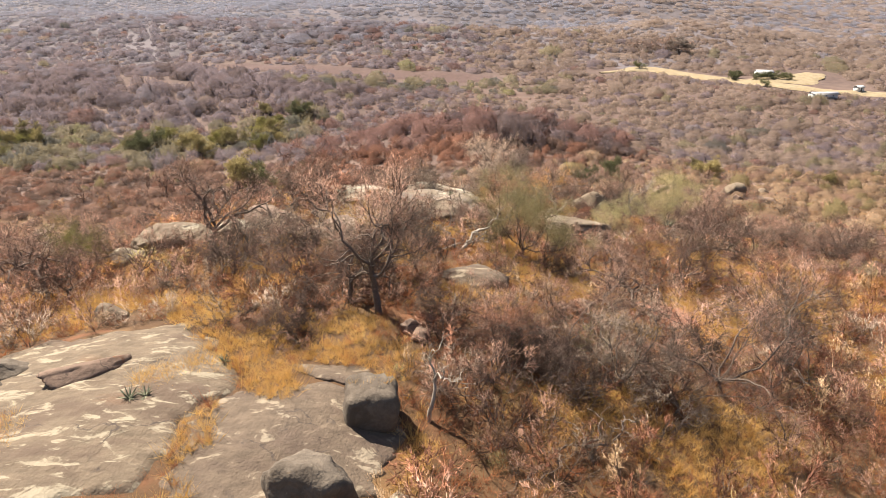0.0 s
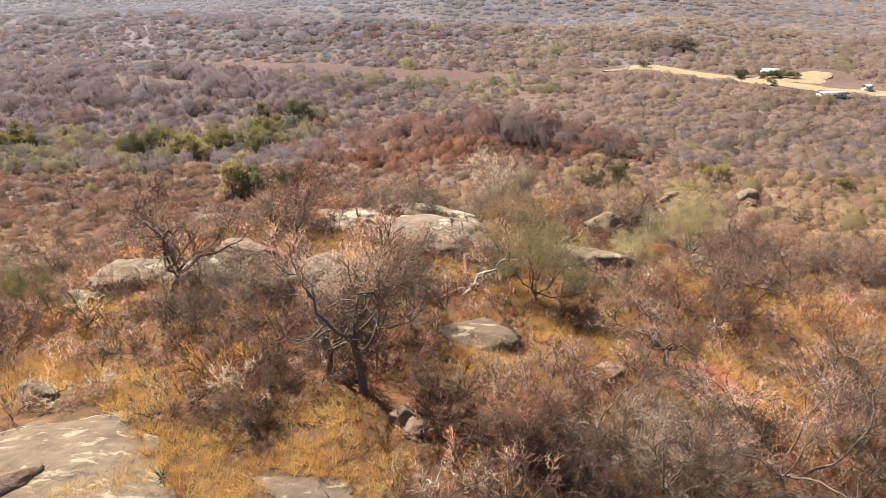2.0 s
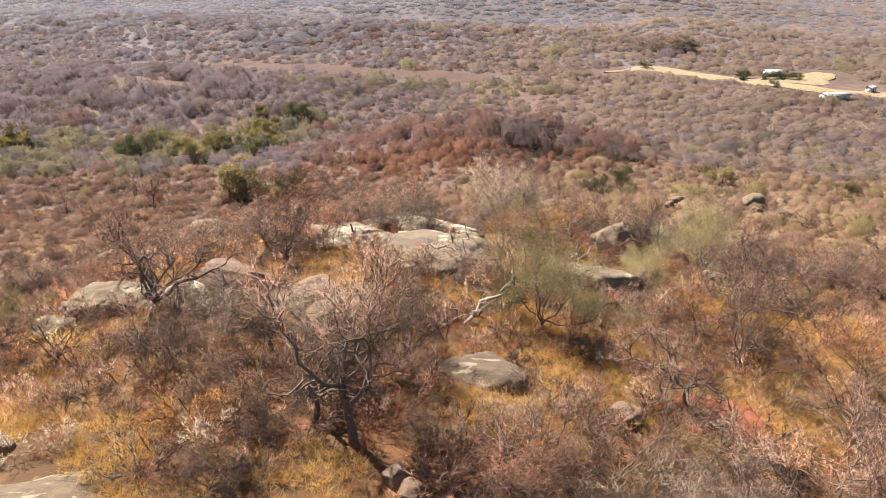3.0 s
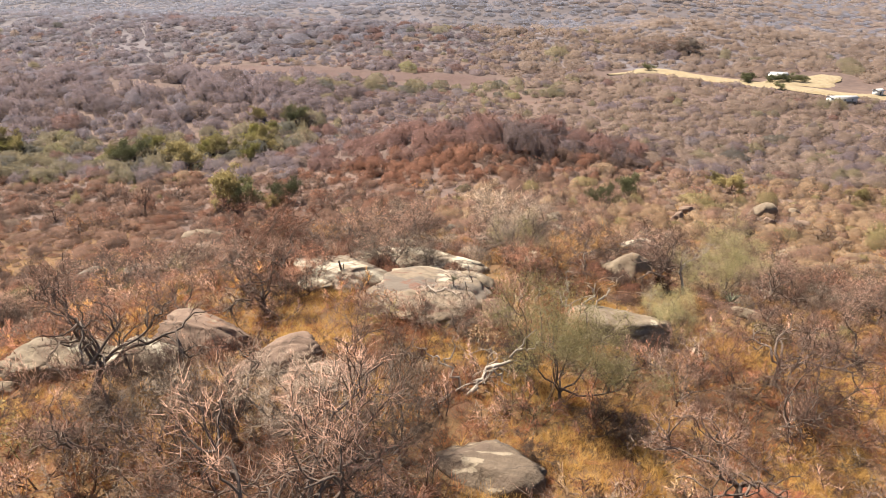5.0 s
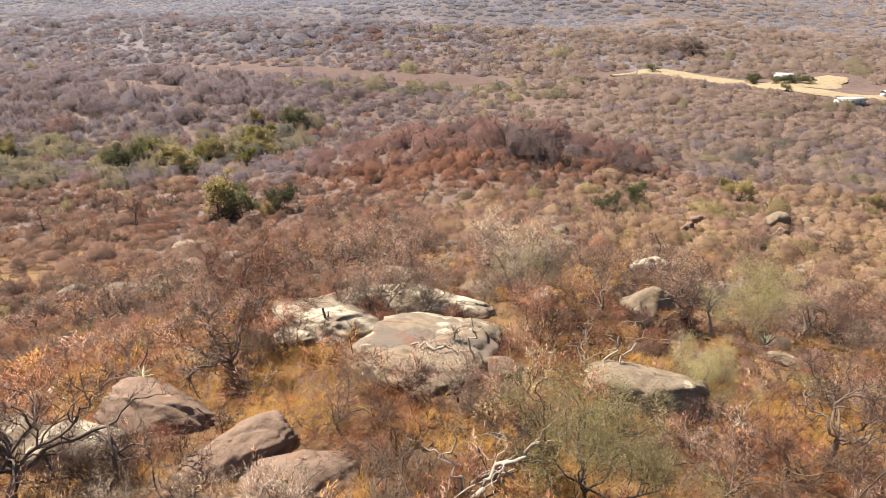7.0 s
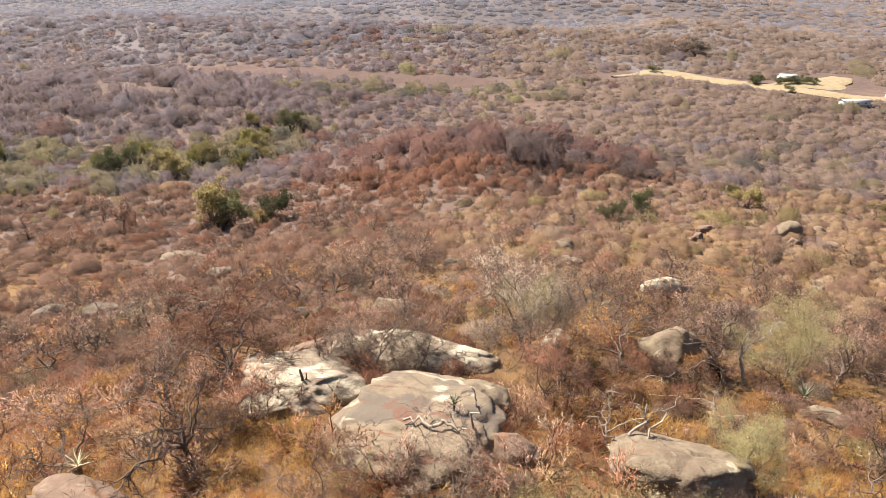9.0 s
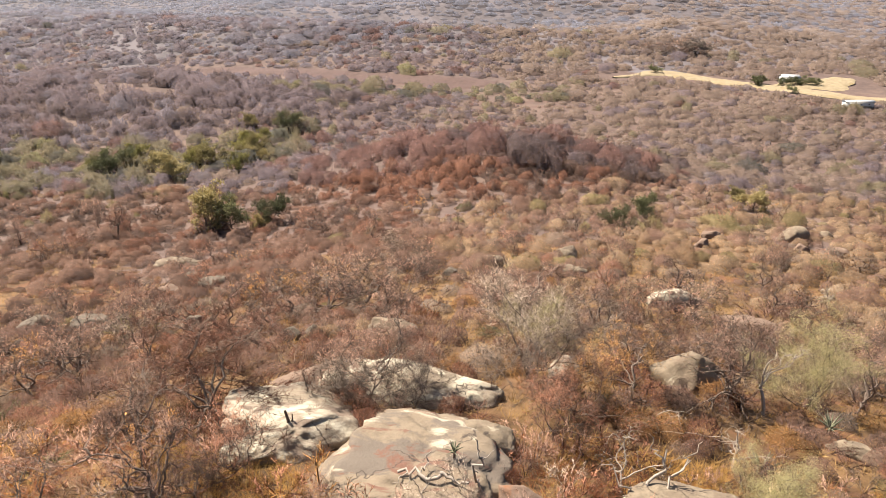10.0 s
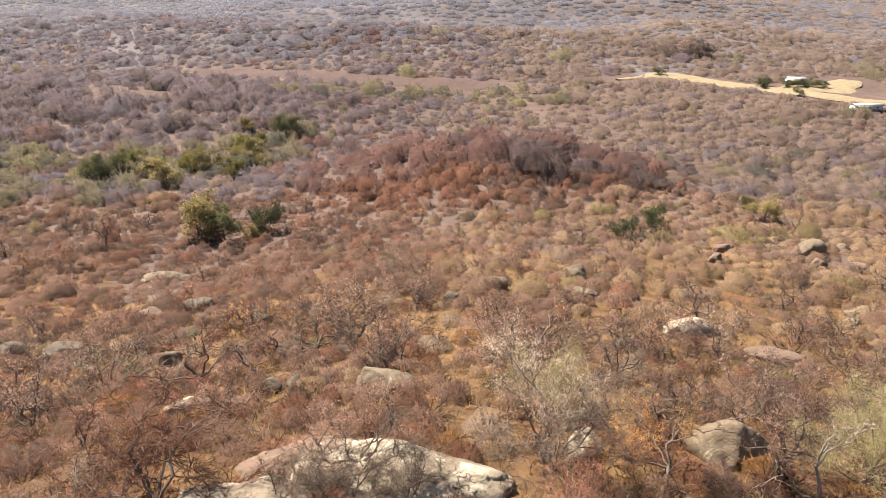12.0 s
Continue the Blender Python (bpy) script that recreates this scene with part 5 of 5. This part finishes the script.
thicket("scrub", 100, 250, 2.9, SLOPE_FORMS, (1.2, 2.6), (1.0, 2.3), 3, lambda x, y: 0.08 + 0.8 * smooth(128, 100, y) + 0.35 * smooth(0.52, 0.62, fbm(x, y, 14, 71, 3)) * smooth(190, 130, y), "on the lower slope", SLOPE_GROWTH)
FAR_FORMS = [fuzz_form(80 + k, 8, 3, 40, 0.23, lift=0.2 if k < 2 else 0.0, stems=4, up=0.66, slim=0.4, loose=0.32) for k in range(6)]
OPEN_FORMS = [fuzz_form(180 + k, 7, 3, 18, 0.24, lift=0.2 if k < 2 else 0.0, stems=3, up=0.72, slim=0.5, loose=0.2) for k in range(6)]


def edge(x, y, a, b):
    """A ragged border between two stretches of woodland."""
    return smooth(a, b, y + (fbm(x, y, 90, 33, 3) - 0.5) * 170)


# Woodland from here outwards uses the palettes with painted haze
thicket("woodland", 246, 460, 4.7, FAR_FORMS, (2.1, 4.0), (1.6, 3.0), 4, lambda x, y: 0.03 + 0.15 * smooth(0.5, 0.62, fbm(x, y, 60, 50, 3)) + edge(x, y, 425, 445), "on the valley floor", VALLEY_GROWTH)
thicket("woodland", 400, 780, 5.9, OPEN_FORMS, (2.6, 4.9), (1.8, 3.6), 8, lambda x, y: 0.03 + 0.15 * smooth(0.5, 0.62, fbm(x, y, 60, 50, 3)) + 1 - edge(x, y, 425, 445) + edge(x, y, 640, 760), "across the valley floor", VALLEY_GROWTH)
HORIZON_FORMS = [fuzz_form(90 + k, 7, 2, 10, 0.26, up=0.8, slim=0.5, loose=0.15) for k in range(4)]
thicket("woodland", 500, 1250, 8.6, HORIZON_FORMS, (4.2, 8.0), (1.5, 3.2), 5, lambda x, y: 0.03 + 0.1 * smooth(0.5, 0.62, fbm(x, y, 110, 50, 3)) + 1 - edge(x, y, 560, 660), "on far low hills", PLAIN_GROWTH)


def meadow(name, y0, y1, gap, forms, tall, mat, seed, chance, label):
    r = np.random.default_rng(seed)
    x, y = places(y0, y1, gap, r)
    keep = (r.uniform(0, 1, len(x)) < chance(x, y)) & ~(bare_at(x, y) & (gold_at(x, y) < 0.7))
    x, y = x[keep], y[keep]
    which, h = r.integers(len(forms), size=len(x)), r.uniform(*tall, len(x))
    z, turn, tone = ground_z(x, y) - 0.03 + 0.15 * bare_at(x, y), r.uniform(0, 6.28, len(x)), np.clip(r.uniform(0, 1, len(x)) * 0.6 + fbm(x, y, 5, 91, 2) * 0.4, 0, 1)
    chunks, tones = [], []
    for f, form in enumerate(forms):
        m = which == f
        if m.any():
            chunks.append(scatter(form, x[m], y[m], z[m], h[m], h[m], turn[m]))
            tones.append(np.repeat(tone[m], len(form[0])))
    tagged(new(name, mesh_of(name, *join(chunks), mat, np.concatenate(tones))), label, "grass", kind="stuff")


UNDERGROWTH = material("rusty_undergrowth", (0.24, 0.078, 0.04), (0.46, 0.205, 0.09), tone="tone", grain=0.5, through=0.35)
meadow("grass", 14, 62, 0.26, [tuft_form(k, 19, 0.028) for k in range(4)], (0.35, 0.75), GRASS, 21, lambda x, y: 0.03 + 0.7 * gold_at(x, y), "golden dry grass in tufts between rocks and scrub")
meadow("undergrowth", 14, 62, 0.48, [tuft_form(10 + k, 20, 0.03, 0.6) for k in range(3)], (0.35, 0.8), UNDERGROWTH, 24, lambda x, y: 0.62 - 0.5 * gold_at(x, y), "rusty dead undergrowth between the shrubs")
meadow("grass", 56, 150, 0.86, [tuft_form(10 + k, 9, 0.055, 0.6) for k in range(3)], (0.4, 0.9), STRAW, 22, lambda x, y: (0.6 + 0.3 * gold_at(x, y)) * (1 - 0.55 * smooth(-5, -45, x)), "pale straw between the shrubs")

# ---- succulents, stump ----


def aloe_thing(x, y, size, seed, label, stem=0.0, mat=ALOE, lift=0.0):
    """A rosette of thick pointed leaves, on a short stem where it has one."""
    r = np.random.default_rng(seed)
    ob = tagged(new("aloe"), label, "succulent")
    z = float(ground_z(x, y)) + lift
    if stem:
        part("stem", mesh_of("stem", *tube([(0, 0, -0.2), (0.03, 0, stem * 0.6), (0, 0, stem + 0.1)], size * 0.13, size * 0.1, 6), BARK), ob)
    for k in range(16):
        az, rise = k * 2.4 + r.normal(0, 0.2), r.uniform(0.15, 1.2)
        d = np.array((math.cos(az) * math.cos(rise), math.sin(az) * math.cos(rise), math.sin(rise)))
        base = np.array((0, 0, stem))
        leaf = tube([base + d * size * 0.1, base + d * size * 0.5 + (0, 0, size * 0.05), base + d * size + (0, 0, size * 0.02)], size * 0.085, 0.006, 4)
        part("leaf", mesh_of("leaf", *leaf, mat), ob)
    ob.matrix_basis = pose(x, y, z)
    return ob


DRY_LEAF = material("dry_pale_leaf", (0.40, 0.33, 0.20), (0.66, 0.58, 0.40), tone="object", grain=5)
for x, y, size, stem, mat, label in ((-10.1, 25.4, 0.48, 0.2, ALOE, "green aloe at the rim of the granite sheet"), (-13.0, 22.3, 0.6, 0.1, ALOE, "grey-green aloe clump on the granite sheet"), (-12.4, 22.5, 0.5, 0.1, ALOE, "grey-green aloe clump on the granite sheet"),
                                    (-16.2, 53.3, 0.9, 0.5, DRY_LEAF, "aloe with bleached dry leaves"), (16.6, 62.0, 1.2, 0.3, ALOE, "large grey-green aloe among shrubs"), (24.5, 69.0, 1.2, 0.4, ALOE, "large grey-green aloe beside a slab"),
                                    (0.2, 57.6, 0.55, 0.15, ALOE, "small aloe growing on the pale dome"), (-30, 108, 1.0, 0.6, ALOE, "aloe on the valley side")):
    aloe_thing(x, y, size, int(x * 7 + 900), label, stem, mat, 1.55 if "dome" in label else 0.2 if "on the granite sheet" in label else 0)
ob = tagged(new("stump"), "dark broken stump on the pale slab", "stump")
part("trunk", mesh_of("trunk", *tube([(0, 0, -0.3), (0.04, 0, 0.4), (-0.06, 0, 0.95)], 0.10, 0.06, 7), BARK), ob)
part("limb", mesh_of("limb", *tube([(0.03, 0, 0.1), (0.24, 0.05, 0.4), (0.26, 0, 0.75)], 0.06, 0.03, 6), BARK), ob)
ob.matrix_basis = pose(-7.8, 60.0, float(ground_z(-7.8, 60.0)) + 0.9)



def dead_limb_thing(x, y, turn, ways, label, lift=0.0):
    """A bleached dead bough that leans over the grass, with its crooked branches."""
    ob = tagged(new("dead_bough"), label, "dead wood")
    r = np.random.default_rng(int(x * 10) + 700)
    for start, end, r0, r1 in ways:
        start, end = np.array(start, float), np.array(end, float)
        t = np.linspace(0, 1, 8)[:, None]
        bend = r.normal(0, 0.06 * np.linalg.norm(end - start), (8, 3)) * (t > 0) + np.sin(t * 3.1) * (0, 0, -0.12)
        part("limb", mesh_of("limb", *tube(start + (end - start) * t + bend, r0, r1, 7), PALE_BARK, smooth_shade=True), ob)
    ob.matrix_basis = pose(x, y, float(ground_z(x, y)) + lift, 0, 0, turn)
    return ob


dead_limb_thing(0.8, 44.6, 0, (((0, 0, -0.2), (1.3, 0.5, 1.3), 0.13, 0.10), ((1.3, 0.5, 1.3), (2.6, 0.9, 2.1), 0.10, 0.06), ((2.6, 0.9, 2.1), (3.3, 1.1, 3.3), 0.06, 0.02), ((2.6, 0.9, 2.1), (3.9, 1.3, 2.3), 0.05, 0.015),
                                ((0.2, 0.1, 0.2), (-1.3, 0.9, 1.5), 0.09, 0.05), ((-1.3, 0.9, 1.5), (-2.6, 1.2, 2.0), 0.05, 0.02), ((-1.0, 0.8, 1.2), (-0.5, 1.2, 2.7), 0.05, 0.02), ((1.3, 0.5, 1.3), (2.2, -0.3, 0.7), 0.06, 0.02)), "bleached dead bough leaning over golden grass")
dead_limb_thing(8.6, 57.2, 0, (((0, 0, -0.1), (1.6, 1.4, 2.4), 0.11, 0.04), ((0.3, 0.2, 0.4), (2.3, 0.9, 1.9), 0.09, 0.03), ((1.2, 1.0, 1.7), (0.4, 1.6, 3.1), 0.05, 0.015), ((1.6, 0.7, 1.3), (3.0, 1.5, 2.6), 0.05, 0.015), ((0, 0, 0.2), (-1.5, 0.8, 2.2), 0.07, 0.02)), "bleached dead bough beside a granite slab")
dead_limb_thing(-0.6, 56.0, 0, (((-1.6, 0.1, 0.0), (0.2, -0.1, 0.12), 0.07, 0.09), ((0.2, -0.1, 0.12), (1.3, -0.4, -0.05), 0.09, 0.05), ((-0.6, 0, 0.1), (-0.2, 0.9, 0.5), 0.05, 0.02), ((0.5, -0.1, 0.1), (0.9, 0.6, 0.4), 0.04, 0.015), ((-1.2, 0.1, 0.05), (-1.7, -0.6, 0.1), 0.04, 0.015)), "bleached dead bough lying on the pale dome", 1.45)
dead_limb_thing(1.2, 55.8, 0, (((0, 0, -0.4), (0.05, 0.05, 1.6), 0.07, 0.05), ((0.05, 0.05, 1.6), (-0.1, 0.1, 2.7), 0.05, 0.02), ((0.05, 0.05, 1.6), (0.6, 0.1, 2.0), 0.035, 0.012), ((0.02, 0, 0.9), (-0.4, 0.1, 1.4), 0.03, 0.012)), "thin dead sapling beside the pale dome", 1.0)
tuft = join([scatter(tuft_form(70 + k, 16, 0.04, 0.5), *[np.array([q]) for q in (-0.75 + 0.22 * k, 0.25 * math.sin(k * 2.1), 0.0, 0.34, 0.3, k * 1.3)]) for k in range(8)])
tagged(new("grass_tuft", mesh_of("grass_tuft", *tuft, GRASS, np.full(len(tuft[0]), 0.4))), "golden grass and moss on top of the granite block", "grass").matrix_basis = pose(-3.1, 22.5, float(ground_z(-3.1, 22.3)) + 1.64)

# ---- the homestead across the valley ----


def box(a, b):
    """An axis-aligned box as (verts, faces)."""
    v = np.array([(x, y, z) for x in (a[0], b[0]) for y in (a[1], b[1]) for z in (a[2], b[2])], float)
    f = [(0, 1, 3), (0, 3, 2), (4, 6, 7), (4, 7, 5), (0, 4, 5), (0, 5, 1), (2, 3, 7), (2, 7, 6), (0, 2, 6), (0, 6, 4), (1, 5, 7), (1, 7, 3)]
    return v, np.array(f)


def house_thing(name, x, y, turn, length, depth, height, ridge, openings, label):
    """A plastered house with a sheet roof, windows and a door."""
    ob = tagged(new(name), label, "building")
    part("wall", mesh_of("wall", *box((-length / 2, -depth / 2, -1.5), (length / 2, depth / 2, height)), PLASTER), ob)
    e, t = 0.5, 0.15
    for side in (-1, 1):
        y0, y1, z0, z1 = side * (depth / 2 + e), 0, height - 0.12, height + ridge
        v = np.array([(sx * (length / 2 + e), yy, zz + k) for sx in (-1, 1) for yy, zz in ((y0, z0), (y1, z1)) for k in (0, t)], float)
        f = [(0, 1, 3), (0, 3, 2), (4, 6, 7), (4, 7, 5), (0, 4, 5), (0, 5, 1), (2, 3, 7), (2, 7, 6), (0, 2, 6), (0, 6, 4), (1, 5, 7), (1, 7, 3)]
        part("roof", mesh_of("roof", v, f, ROOFING), ob)
    for cx, w, z0, z1, kind in openings:
        part(kind, mesh_of(kind, *box((cx - w / 2, -depth / 2 - 0.06, z0), (cx + w / 2, -depth / 2 + 0.02, z1)), OPENING), ob)
    ob.matrix_basis = pose(x, y, float(ground_z(x, y)) + 1.0, 0, 0, turn)
    return ob


house_thing("house", 229, 498, -6, 11, 7, 3.0, 1.3, ((-4, 1.4, 0.9, 2.2, "window"), (-1.8, 1.0, 0, 2.1, "door"), (1.5, 1.4, 0.9, 2.2, "window"), (4.2, 1.4, 0.9, 2.2, "window")), "white house with a pale sheet-metal roof")
house_thing("shed", 232, 419, 4, 16, 5, 2.9, 0.5, ((-6, 0.9, 0, 2.0, "door"), (0.5, 0.9, 1.1, 1.8, "window"), (5, 0.9, 1.1, 1.8, "window")), "long low white shed beside the sandy track")
house_thing("hut", 271, 449, 20, 5, 4, 2.5, 0.8, ((0, 1.0, 0, 2.0, "door"),), "small pale hut beside the sandy track")
for x, y, h in ((221, 488, 5.5), (228, 487, 4.8), (236, 488, 5.2), (242, 489, 4.6), (204, 492, 5.5), (208, 495, 5), (147, 528, 5), (215, 462, 4)):
    plant("broad", x, y, h, x * 31 % 360, int(x) % 2, 1.3)
for x, y, h in ((160, 600, 7), (166, 604, 8), (173, 602, 9), (180, 606, 9.5), (187, 602, 10), (194, 606, 11), (200, 602, 10), (176, 597, 7), (190, 597, 8), (214, 612, 9)):
    plant("faded" if x > 190 and y < 604 else "bushy", x, y, h, x * 31 % 360, int(x) % 2, 1.6)
